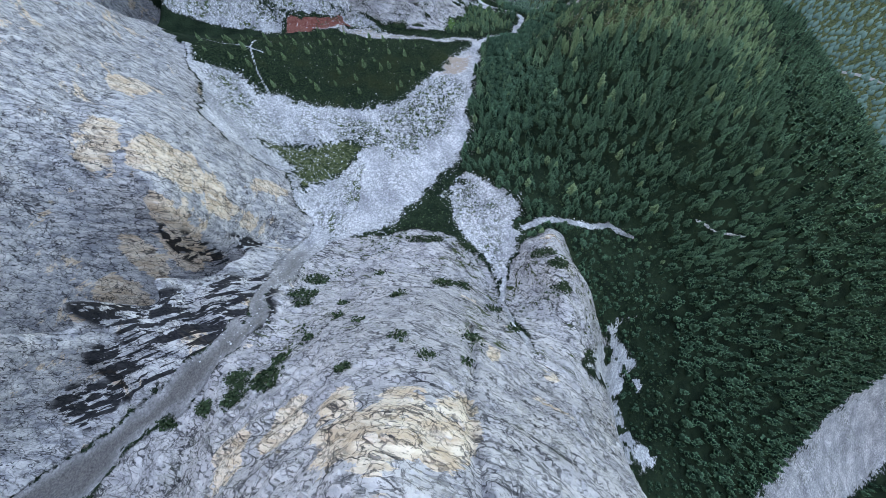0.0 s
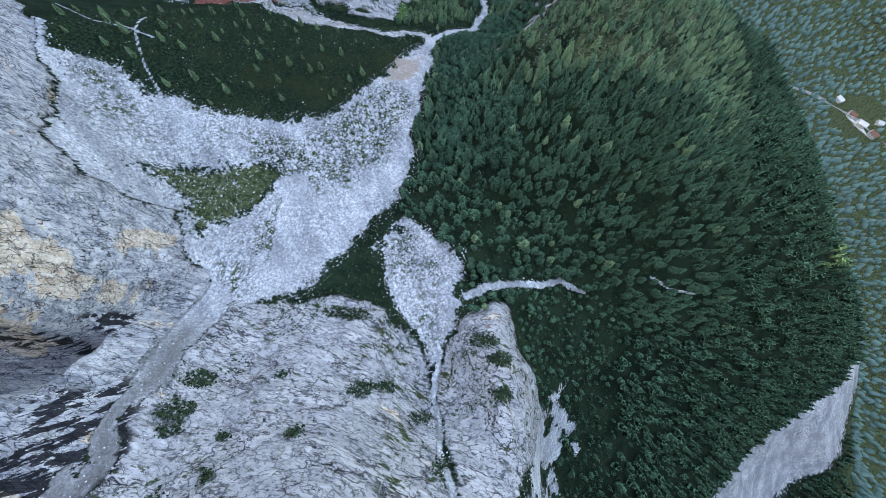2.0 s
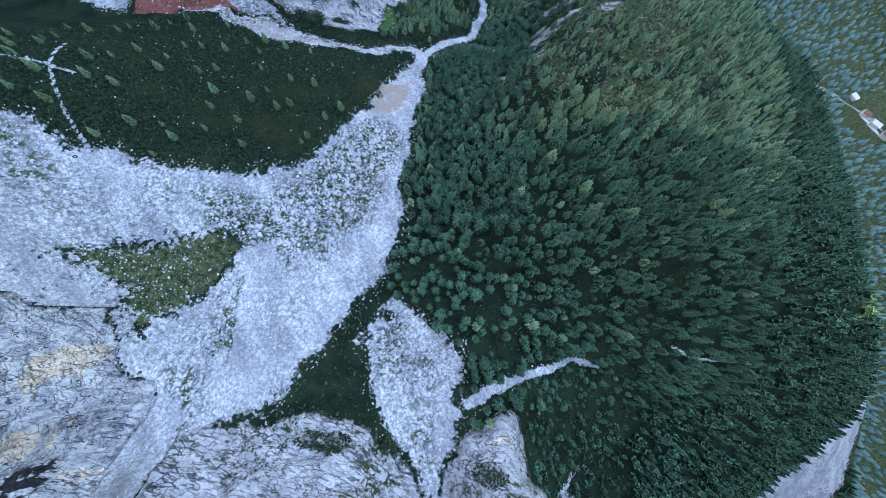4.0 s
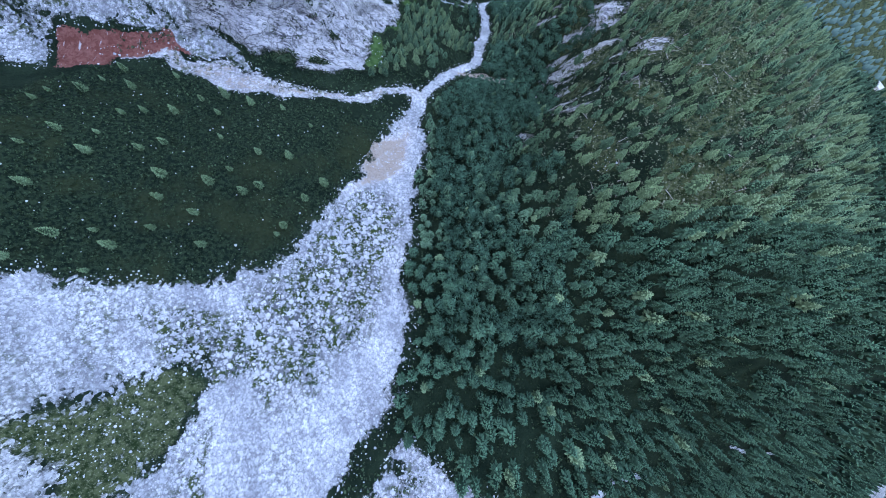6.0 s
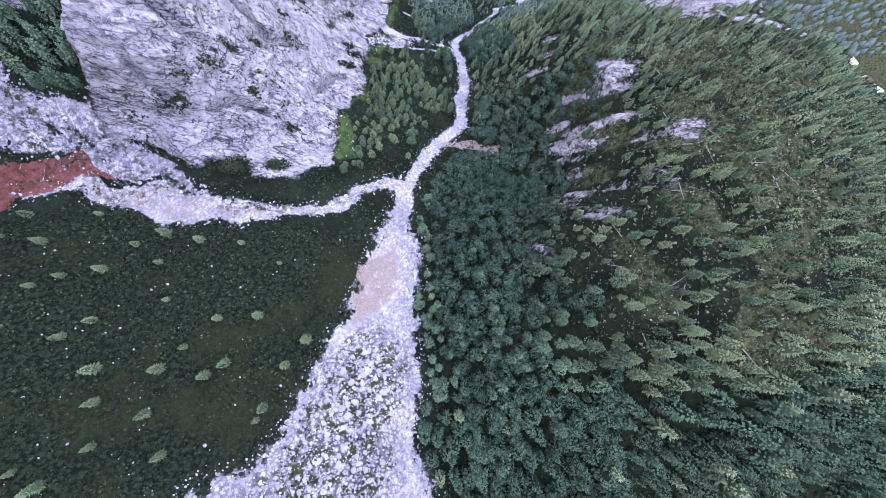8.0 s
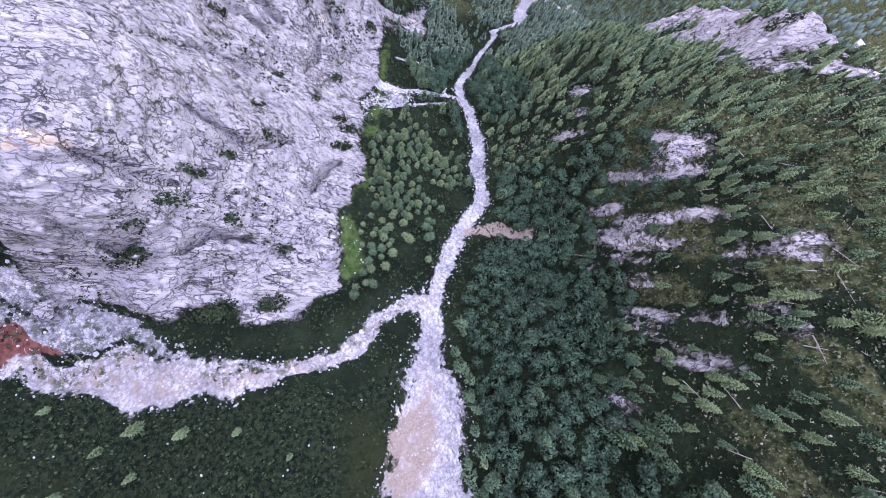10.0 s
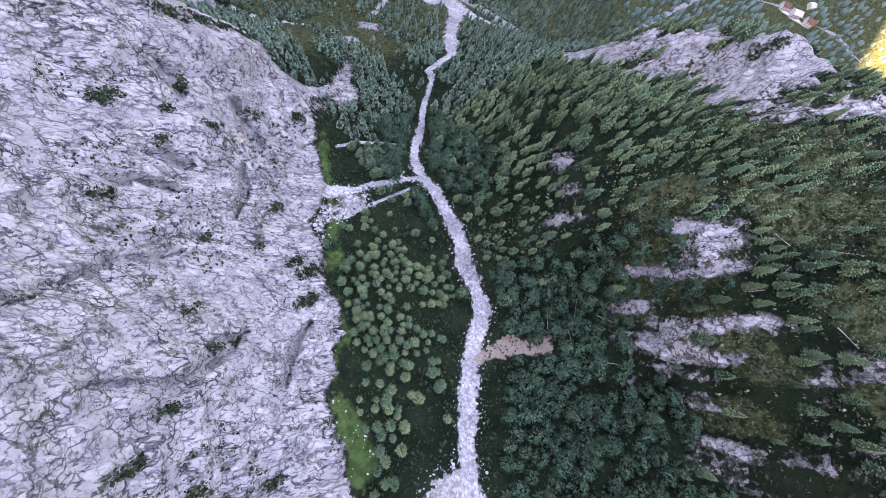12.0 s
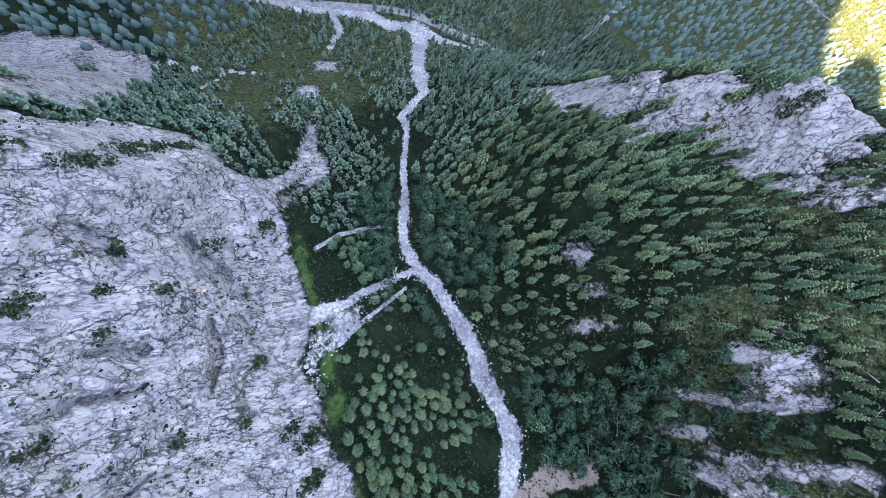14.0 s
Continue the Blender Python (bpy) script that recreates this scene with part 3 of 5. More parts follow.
CREAM = [(-148, -173, 11), (-131, -174, 11), (-123, -179, 7), (-109, -163, 5), (-115, -185, 5), (-162, -130, 8), (-128, -197, 7), (-135, -203, 5), (-150, -205, 7), (-164, -219, 8),
         (-39, -263, 6), (-27, -263, 7), (-17, -264, 6), (-52, -265, 6), (-66, -268, 6), (-6, -248, 2.5), (12, -253, 3.5)]
CLEFT = [(-12, -238, 0.5), (-12, -253, 0.8), (-14, -261, 0.8), (-13, -268, 0.8), (-11, -276, 0.9)]

# deep clefts and overhung notches of the northern cliff, and its overgrown ledge: (east, north, half width)
NOTCHES = [[(-69, 54, 0.8), (-63, 50, 1.6), (-59, 49, 0.7)], [(-81, 42, 0.8), (-75, 36, 1.3), (-67, 40, 0.7)], [(-22, 152, 0.9), (-21, 146, 1.9), (-20, 138, 0.8)],
           [(-9, 140, 0.8), (-8, 131, 1.5), (-6, 117, 0.9)], [(-35, 123, 0.7), (-31, 121, 1.1), (-28, 118, 1.4), (-27, 116, 0.6)], [(-46, 116, 0.5), (-39, 115, 0.9), (-31, 110, 0.5)],
           [(-52, 69, 0.6), (-44, 61, 1.2), (-36, 64, 0.9), (-31, 66, 0.5)], [(-30, 48, 0.5), (-24, 56, 0.9), (-18, 60, 0.5)], [(-64, 34, 0.5), (-55, 37, 0.9), (-47, 34, 0.5)],
           [(-58, 88, 0.5), (-48, 94, 0.8), (-38, 92, 0.5)], [(-24, 100, 0.5), (-18, 108, 0.8), (-15, 116, 0.5)]]
LEDGE = [(-68, 40, 1.2), (-60, 45, 1.8), (-54, 52, 2.0), (-47, 58, 1.8), (-36, 65, 1.2)]


def cover(x, y):
    """How far each ground cover holds at places of the plan: a dict of values from 0 to 1."""
    wx, wy = x + 3.0 * vnoise(x, y, 14, 5) + 1.5 * vnoise(x, y, 5, 6), y + 3.0 * vnoise(x, y, 14, 7) + 1.5 * vnoise(x, y, 5, 8)
    top = np.maximum
    c = {}
    gravel = top(inside(GRAVEL, wx, wy, 6), inside(GULLY, wx, wy))
    gravel = top(gravel, inside(FAN, wx, wy, 5) * (0.95 + 0.45 * vnoise(x, y, 4, 15) * step(-168, -150, y)))
    gravel = top(gravel, inside(FARSCREE, wx, wy, 9) * (1 + 0.3 * vnoise(x, y, 6, 14)))
    gravel = top(gravel, inside(SIDESTREAM, wx, wy, 2.5))
    gravel = top(gravel, inside(EASTSCREE, wx, wy, 5) * (0.68 + 0.5 * vnoise(x, y, 8, 17) + 0.35 * vnoise(x, y, 3, 18)))
    gravel = top(gravel, 0.72 * inside(NSCREE, wx, wy))
    gravel = top(gravel, (0.66 + 0.22 * vnoise(0.5 * x + 0.87 * y, 0.25 * (0.87 * x - 0.5 * y), 7, 16)) * top(inside(RUBBLE, wx, wy), inside(RUBBLE2, wx, wy)))
    gravel = top(gravel, band(STREAM, x + vnoise(x, y, 6, 3), y))
    for line in RIVER_FAR:
        gravel = top(gravel, band(line, x + 1.5 * vnoise(x, y, 9, 3), y + 1.5 * vnoise(x, y, 9, 4)))
    for line in PATHS:
        gravel = top(gravel, band(line, x, y))
    rock = inside(BUTTRESS, wx, wy)
    for poly in (SPURROCK, WESTCLIFF, NCLIFF1, NCLIFF2, NCLIFF3):
        rock = top(rock, inside(poly, wx, wy))
    for poly, bare in ((RIDGEROCK, 0.74), (OUTCROP6, 0.72), (OUTCROP1, 0.45), (OUTCROP2, 0.62), (OUTCROP3, 0.46), (OUTCROP4, 0.50), (OUTCROP5, 0.58)):
        rock = top(rock, inside(poly, wx, wy, 7) * (bare + 0.75 * fbm(0.914 * x - 0.407 * y, 2.6 * (0.407 * x + 0.914 * y), 13, 3, 12)))
    for poly in BACK_ROCK:
        rock = top(rock, inside(poly, wx, wy, 5) * (0.8 + 0.4 * vnoise(x, y, 10, 13)))
    gravel = top(gravel, 0.9 * band(SPURGULLY, wx, wy))
    gravel = top(gravel, 0.68 * (x < -88) * (y < -62) * (y > -182) * (1 - inside(MEADOW, wx, wy, 3)) * (rock < 0.5))
    gravel = gravel * (1 - 0.55 * inside(GREENPATCH, wx, wy, 5))
    c["gravel"], c["rock"] = gravel, np.where(gravel > 0.55, rock * 0.6 * (inside(GULLY, x, y) < 0.5), rock)
    c["shrubs"] = inside(MEADOW, wx, wy)
    c["grass"] = top(top(0.85 * inside(GREENPATCH, wx, wy), inside(GRASS, wx, wy)), 0.9 * step(-0.5, 0.4, vnoise(x, y, 9, 21)) * inside(HEATHLAND, wx, wy, 8))
    c["grass"] = top(c["grass"], 0.75 * top(step(320, 420, x), step(140, 210, y) * (x > 20)))
    c["lawn"] = top(0.9 * inside(GRASS, wx, wy, 2), band(LAWN, wx, wy) * (0.75 + 0.5 * vnoise(x, y, 5, 19)))
    c["red"] = inside(RED, wx, wy, 2)
    c["soil"] = top(inside(ORANGE, wx, wy, 2), top(0.8 * inside(SLIP, wx, wy, 2), top(0.62 * inside(PINK, wx, wy, 3), 0.42 * inside(SIDESTREAM, wx, wy, 3))))
    wild = top(top(inside(WEEDY, wx, wy, 8), top(0.12 * inside(FARSCREE, x, y, 5), 0.3 * inside(FAN, x, y, 5))), 0.75 * (0.5 * inside(RUBBLE, x, y, 4) + 0.6 * inside(RUBBLE2, x, y, 4) + 0.8 * inside(NSCREE, x, y, 2) + 0.5 * inside(SIDESTREAM, x, y, 3) + (x < -70) * inside(GRAVEL, x, y) * (0.5 + 0.5 * vnoise(x, y, 22, 41))))
    c["weeds"] = np.clip(wild + 0.25 * vnoise(x, y, 12, 40) - inside(SMOOTH1, wx, wy, 3), 0, 1) * (inside(GULLY, x, y) < 0.3)
    c["pale"] = 0.1 + inside(WESTCLIFF, x, y, 8) * 0.2
    for u, w, reach in CREAM:
        c["pale"] = top(c["pale"], step(1.5 * reach, 0.5 * reach, np.hypot(x - u, y - w)))
    c["streak"] = inside(STREAKS, wx, wy, 3)
    for u, w, reach in WET:
        c["streak"] = top(c["streak"], step(1.5 * reach, 0.6 * reach, np.hypot(x - u, y - w)))
    c["damp"] = inside(GULLY, wx, wy, 4) * step(-184, -206, y)
    c["tufts"] = np.clip(inside(BUTTRESS, x, y, 6) * step(-252, -240, y) * (0.7 + vnoise(x, y, 25, 50)) + inside(SPURROCK, x, y, 5) + 0.35 * step(10, 40, y) + 0.5 * (x > 50) + 0.25, 0, 1)
    c["sheer"] = inside(WESTCLIFF, x, y, 6)
    c["tufts"] = top(c["tufts"], band(LEDGE, x, y))
    c["tufts"] = c["tufts"] * (1 - 0.9 * inside(WESTCLIFF, x, y))
    return c


def far_land(x, y):
    """Valley floor and mountains round the place; those south and west are unseen and block the sun."""
    floor = -232 + 6 * fbm(x, y, 180, 3, 60)
    north = step(540, 1400, 0.9 * x + 0.43 * y) * 620 + step(330, 900, y - 0.35 * x) * 380
    # unseen ranges, their height set so that the sun misses the gorge
    south = step(330, 800, -y + 0.15 * x) * 900
    west = step(230, 600, -x + 0.1 * y) * 940
    # unseen south-western hill, added to keep the buttress in shadow
    west = np.maximum(west, 520 * np.exp(-((x + 330) ** 2 + (y + 370) ** 2) / 44000))
    return floor + top3(north, south, west) * (1 + 0.25 * fbm(x, y, 260, 4, 61)) + 10 * fbm(x, y, 90, 3, 62) * step(0, 300, north + south + west)


def top3(a, b, c):
    return np.maximum(np.maximum(a, b), c)


def surface(x, y, covers=None):
    """Height of the land with its relief."""
    x, y = np.asarray(x, float), np.asarray(y, float)
    c = covers or cover(x, y)
    z = land(x, y)
    r = np.clip(c["rock"] * 1.4 - 0.2, 0, 1)
    rough = z + (3.2 + 1.2 * step(0, 30, y)) * fbm(x, y, 24, 3, 73)
    along, across = 0.914 * x - 0.407 * y, 0.407 * x + 0.914 * y + 0.45 * z
    ledges = 0.7 * vnoise(0.35 * along, across, 6.0, 71) + 0.3 * vnoise(0.5 * along, across, 2.6, 72) + (2.2 * (0.5 - np.abs(vnoise(0.6 * along, across, 15, 79))) + 1.2 * (0.5 - np.abs(vnoise(0.5 * along, across, 7, 81)))) * (0.35 + 0.65 * step(-150, 0, y))
    sheer = inside(WESTCLIFF, x, y, 8)
    z = z + r * (rough - z + ledges * (1 - 0.7 * sheer) + 0.35 * vnoise(x, y, 1.7, 74) + sheer * 1.6 * fbm(x + y, 0.3 * (x - y), 9, 3, 80))
    # bedding: risers and treads
    lift = z + 1.8 * vnoise(x, y, 13, 82) + 0.5 * vnoise(x, y, 4, 83)
    for tall, hold, seed in ((6.3, 0.75, 84), (2.7, 0.6, 85)):
        u = lift / tall - np.floor(lift / tall)
        z = z + r * (1 - 0.6 * sheer) * tall * hold * (step(0.15, 0.85, u) - u) * (0.4 + 0.6 * step(-0.4, 0.3, vnoise(x, y, 16, seed)))
    z = z - 4.0 * band(CLEFT, x, y) - 1.0 * band(LEDGE, x, y)
    for line in NOTCHES:
        z = z - 5.5 * step(0.05, 0.75, band(line, x + 0.8 * vnoise(x, y, 3, 86), y + 0.8 * vnoise(x, y, 3, 87)))
    g = c["gravel"]
    z = z + g * (0.5 * vnoise(x, y, 7, 75) + 0.25 * vnoise(x, y, 2.5, 76)) + (1 - np.maximum(g, r)) * (1.0 * vnoise(x, y, 22, 77) + 0.4 * vnoise(x, y, 6, 78))
    z = z - 1.2 * band(STREAM, x, y)
    away = step(0, 1, np.maximum(np.maximum((x - 380) / 140, (-x - 235) / 60), np.maximum((y - 290) / 120, (-y - 335) / 60)))
    return z * (1 - away) + far_land(x, y) * away


def graded(lo, hi, fine, far_lo, far_hi):
    """Coordinates, evenly fine from lo to hi and ever coarser out to the far ends."""
    inner = list(np.arange(lo, hi + 1e-6, fine))
    s, v = fine, inner[-1]
    up = []
    while v < far_hi:
        s = min(s * 1.12, 60)
        v += s
        up.append(v)
    s, v = fine, inner[0]
    down = []
    while v > far_lo:
        s = min(s * 1.12, 60)
        v -= s
        down.append(v)
    return np.array(down[::-1] + inner + up)


def grid_mesh(name, xs, ys, zfun, material):
    gx, gy = np.meshgrid(xs, ys)
    c = cover(gx, gy)
    gz = zfun(gx, gy, c)
    nx, ny = len(xs), len(ys)
    i = np.arange(nx * ny).reshape(ny, nx)
    quads = np.stack([i[:-1, :-1], i[:-1, 1:], i[1:, 1:], i[1:, :-1]], -1).reshape(-1, 4)
    me = bpy.data.meshes.new(name)
    me.vertices.add(nx * ny)
    me.vertices.foreach_set("co", np.stack([gx, gy, gz], -1).astype(np.float32).ravel())
    me.loops.add(quads.size)
    me.loops.foreach_set("vertex_index", quads.astype(np.int32).ravel())
    me.polygons.add(len(quads))
    me.polygons.foreach_set("loop_start", np.arange(0, quads.size, 4, dtype=np.int32))
    me.update(calc_edges=True)
    for key, values in c.items():
        at = me.attributes.new(key, "FLOAT", "POINT")
        at.data.foreach_set("value", np.clip(values, 0, 1).astype(np.float32).ravel())
    me.polygons.foreach_set("use_smooth", np.ones(len(quads), bool))
    me.materials.append(material)
    return new(name, me)


GROUND = grid_mesh("ground", graded(-205, 186, 0.98, -1600, 2200), graded(-300, 204, 0.98, -1600, 2200), surface, LAND)
tagged(GROUND, "mountain gorge of pale limestone cliffs, white scree and dark green slopes", "ground", kind="structure")


# ---- plants ----
def mesh_from(name, verts, faces, material, smooth=False, shoot_light=None):
    me = bpy.data.meshes.new(name)
    me.from_pydata([tuple(v) for v in verts], [], [tuple(f) for f in faces])
    me.materials.append(material)
    if shoot_light is not None:
        me.attributes.new("shoot_light", "FLOAT", "POINT").data.foreach_set("value", np.asarray(shoot_light, np.float32))
    if smooth:
        me.polygons.foreach_set("use_smooth", np.ones(len(me.polygons), bool))
    return me


def conifer_crown(seed, levels, arms, size=1.0):
    """Tiers of narrow, ridged boughs round a core of height 1, coloured dark as inner shade; the boughs reach 1 out.
    Arrays of vertices, triangles and tone, which holds paler growth and painted light.
    """
    rnd = random.Random(seed)
    v, f, young = [], [], []
    sides = 6
    for ring, (r, z) in enumerate(((0.50, 0.07), (0.60, 0.22), (0.36, 0.64))):
        for k in range(sides):
            ang = (k + 0.5 * ring) * 2 * math.pi / sides
            q = r * rnd.uniform(0.85, 1.15)
            v.append((q * math.cos(ang), q * math.sin(ang), z))
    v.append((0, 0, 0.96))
    # core toned dark, in place of the shade inside a crown
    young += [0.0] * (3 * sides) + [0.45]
    for low in (0, sides):
        for k in range(sides):
            b = (k + 1) % sides
            f += [(low + k, low + b, low + sides + k), (low + b, low + sides + b, low + sides + k)]
    f += [(2 * sides + k, 2 * sides + (k + 1) % sides, 3 * sides) for k in range(sides)]
    lean = rnd.uniform(0, 6.28)
    for k in range(levels):
        u = k / (levels - 1)
        reach = (1 - u ** 1.5) ** 0.8 * (0.98 if k else 0.78) + 0.06
        n = max(5, round(arms * (1 - 0.5 * u)))
        turn = rnd.random() * 6.3
        for a in range(n):
            ang = turn + (a + rnd.uniform(-0.35, 0.35)) * 2 * math.pi / n
            droop = rnd.uniform(-0.10, -0.02) * (1 - u) + 0.05 * u
            r = reach * rnd.uniform(0.72, 1.15) * (1 + 0.12 * math.cos(ang - lean))
            out = Vector((math.cos(ang), math.sin(ang), 0))
            side = Vector((-math.sin(ang), math.cos(ang), 0))
            half = size * (0.155 * r + 0.045) * rnd.uniform(0.8, 1.2)
            base = 0.07 + 0.88 * u + rnd.uniform(-0.025, 0.025)
            root = out * r * 0.12 + Vector((0, 0, base + 0.035))
            mid = out * r * rnd.uniform(0.55, 0.7) + Vector((0, 0, base + 0.5 * droop - 0.022))
            tip = out * r + Vector((0, 0, base + droop))
            i = len(v)
            v += [tuple(root), tuple(mid + side * half), tuple(tip), tuple(mid - side * half)]
            f += [(i, i + 2, i + 1), (i, i + 3, i + 2)]
            # paler shoot tips, plus painted light that grows towards the treetop
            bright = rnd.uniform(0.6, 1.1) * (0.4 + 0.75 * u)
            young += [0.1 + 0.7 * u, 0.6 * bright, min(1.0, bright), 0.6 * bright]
    return np.array(v), np.array(f), np.array(young)


def spire(seed):
    """A far conifer of few faces: a ragged cone with a bulging skirt."""
    rnd = random.Random(seed)
    n = 6
    v = [(r * rnd.uniform(0.75, 1.2) * math.cos((k + off) * 6.283 / n), r * rnd.uniform(0.75, 1.2) * math.sin((k + off) * 6.283 / n), z + rnd.uniform(-0.05, 0.05))
         for r, z, off in ((1.0, 0.08, 0.0), (0.62, 0.5, 0.5)) for k in range(n)] + [(0, 0, 1.0)]
    f = []
    for k in range(n):
        b = (k + 1) % n
        f += [(k, b, n + k), (b, n + b, n + k), (n + k, n + b, 2 * n)]
    # painted light: dark skirt, bright tip
    return np.array(v), np.array(f), np.array([0.15] * n + [0.6] * n + [1.0])


def stem(height, r0, r1, sides=6, bend=0.0):
    v, f = [], []
    for k in range(4):
        u = k / 3
        for a in range(sides):
            ang = a * 2 * math.pi / sides
            r = r0 + (r1 - r0) * u
            v.append((r * math.cos(ang) + bend * u * u, r * math.sin(ang), height * u - (0.08 * height if k == 0 else 0)))
    for k in range(3):
        for a in range(sides):
            b = (a + 1) % sides
            f.append((k * sides + a, k * sides + b, k * sides + sides + b, k * sides + sides + a))
    return v, f


def leafy_crown(seed, clumps, leaves, flat=0.75, leaf=(0.35, 0.6)):
    """A crown of leaf clumps in an uneven dome, 1 in radius, its middle at height 0."""
    rnd = random.Random(seed)
    v, f, young = [], [], []
    for _ in range(clumps):
        ang, up = rnd.random() * 6.283, rnd.uniform(-0.35, 1.0)
        # random tint per clump; upper clumps brightened as if lit from above
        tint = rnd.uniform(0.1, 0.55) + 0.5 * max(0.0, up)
        ring = math.sqrt(max(0, 1 - min(1, abs(up)) ** 2)) * rnd.uniform(0.75, 0.95)
        cx, cy, cz = ring * math.cos(ang), ring * math.sin(ang), up * flat * rnd.uniform(0.75, 1.0)
        size = rnd.uniform(0.26, 0.42)
        for _ in range(leaves):
            d = Vector((rnd.gauss(0, 1), rnd.gauss(0, 1), rnd.gauss(0.35, 0.8))).normalized()
            p = Vector((cx, cy, cz)) + d * size * rnd.uniform(0.5, 1.0)
            a = d.orthogonal().normalized()
            a.rotate(Matrix.Rotation(rnd.random() * 6.28, 3, d))
            b = d.cross(a)
            s = size * rnd.uniform(*leaf)
            i = len(v)
            v += [tuple(p + a * s), tuple(p + b * s * 0.8 + d * s * 0.2), tuple(p - a * s), tuple(p - b * s * 0.8 + d * s * 0.2)]
            f += [(i, i + 1, i + 3), (i + 1, i + 2, i + 3)]
            young += [tint * rnd.uniform(0.6, 1.1)] * 4
    return np.array(v), np.array(f), np.array(young)


def lean(y):
    """How far trees lean east and north for each metre of height: downhill and out of the wind that sweeps the gorge."""
    return np.interp(y, (-150, -60, 0, 80), (-0.11, -0.11, -0.05, 0.03)), np.interp(y, (-170, -80, 0, 80), (-0.11, 0.0, 0.04, 0.06))


def leaning(y):
    a, b = lean(y)
    m = Matrix.Identity(4)
    m[0][2], m[1][2] = float(a), float(b)
    return m


def joined(name, shapes, spots, material):
    """One mesh of many copies. spots: rows of shape number, x, y, z, turn, width, height."""
    if len(spots) == 0:
        raise ValueError(name)
    vs, fs, ys, at = [], [], [], 0
    for kind, x, y, z, turn, wide, high in spots:
        v, f, *young = shapes[int(kind)]
        ys += young
        c, s = math.cos(turn), math.sin(turn)
        lx, ly = lean(y)
        vs.append(np.stack([(v[:, 0] * c - v[:, 1] * s) * wide + x + lx * high * v[:, 2], (v[:, 0] * s + v[:, 1] * c) * wide + y + ly * high * v[:, 2], v[:, 2] * high + z], 1))
        fs.append(f + at)
        at += len(v)
    v, f = np.concatenate(vs).astype(np.float32), np.concatenate(fs).astype(np.int32)
    me = bpy.data.meshes.new(name)
    me.vertices.add(len(v))
    me.vertices.foreach_set("co", v.ravel())
    me.loops.add(f.size)
    me.loops.foreach_set("vertex_index", f.ravel())
    me.polygons.add(len(f))
    me.polygons.foreach_set("loop_start", np.arange(0, f.size, 3, dtype=np.int32))
    me.update(calc_edges=True)
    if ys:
        me.attributes.new("shoot_light", "FLOAT", "POINT").data.foreach_set("value", np.concatenate(ys).astype(np.float32))
    me.materials.append(material)
    return new(name, me)


def scatter(x0, x1, y0, y1, gap, seed):
    """Places on a shaken grid over a stretch of the plan."""
    rng = np.random.default_rng(seed)
    gx, gy = np.meshgrid(np.arange(x0, x1, gap), np.arange(y0, y1, gap))
    x, y = gx.ravel() + rng.uniform(-0.48, 0.48, gx.size) * gap, gy.ravel() + rng.uniform(-0.48, 0.48, gx.size) * gap
    return x, y, rng


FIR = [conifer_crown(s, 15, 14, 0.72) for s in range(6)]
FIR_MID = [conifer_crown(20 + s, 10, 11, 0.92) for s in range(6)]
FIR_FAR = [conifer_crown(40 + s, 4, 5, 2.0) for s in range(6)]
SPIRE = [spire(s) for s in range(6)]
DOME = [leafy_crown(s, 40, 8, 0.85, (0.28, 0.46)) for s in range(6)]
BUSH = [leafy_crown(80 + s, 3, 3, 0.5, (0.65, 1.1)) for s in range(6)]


def tree(name, shape, wide, high, needles, label, category, low=0.0):
    """One tree: an empty at its foot with trunk and crown."""
    ob = new(name)
    v, f = stem(high * 0.9, high * 0.016 + 0.05, 0.03)
    t = new("trunk", mesh_from("trunk", v, f, BARK))
    t.parent = ob
    cv = shape[0] * (wide, wide, high if low == 0 else wide) + (0, 0, low)
    c = new("crown", mesh_from("crown", cv, shape[1], needles, shoot_light=shape[2]))
    c.parent = ob
    return tagged(ob, label, category)


def put_singly(models, key, make, m):
    """The next tree of a model at the pose m; the first of a kind is built, the others are copies."""
    if key not in models:
        models[key] = make()
        models[key].matrix_basis = m
        return
    copy_thing(models[key], Matrix()).matrix_basis = m


LEAFY_LABEL = "dark green broadleaf tree with a dense rounded crown"


def in_leafy(x, y):
    return (np.maximum(inside(BROAD, x, y, 2), inside(BROAD2, x, y, 2)) > 0.5) | ((y > -112) & (y < -45) & (x < 44) & (x > 2) & (vnoise(x, y, 12, 91) > -0.15)) | ((y > 20) & (x < 95) & (x > 30) & (vnoise(x, y, 30, 90) > 0.0))


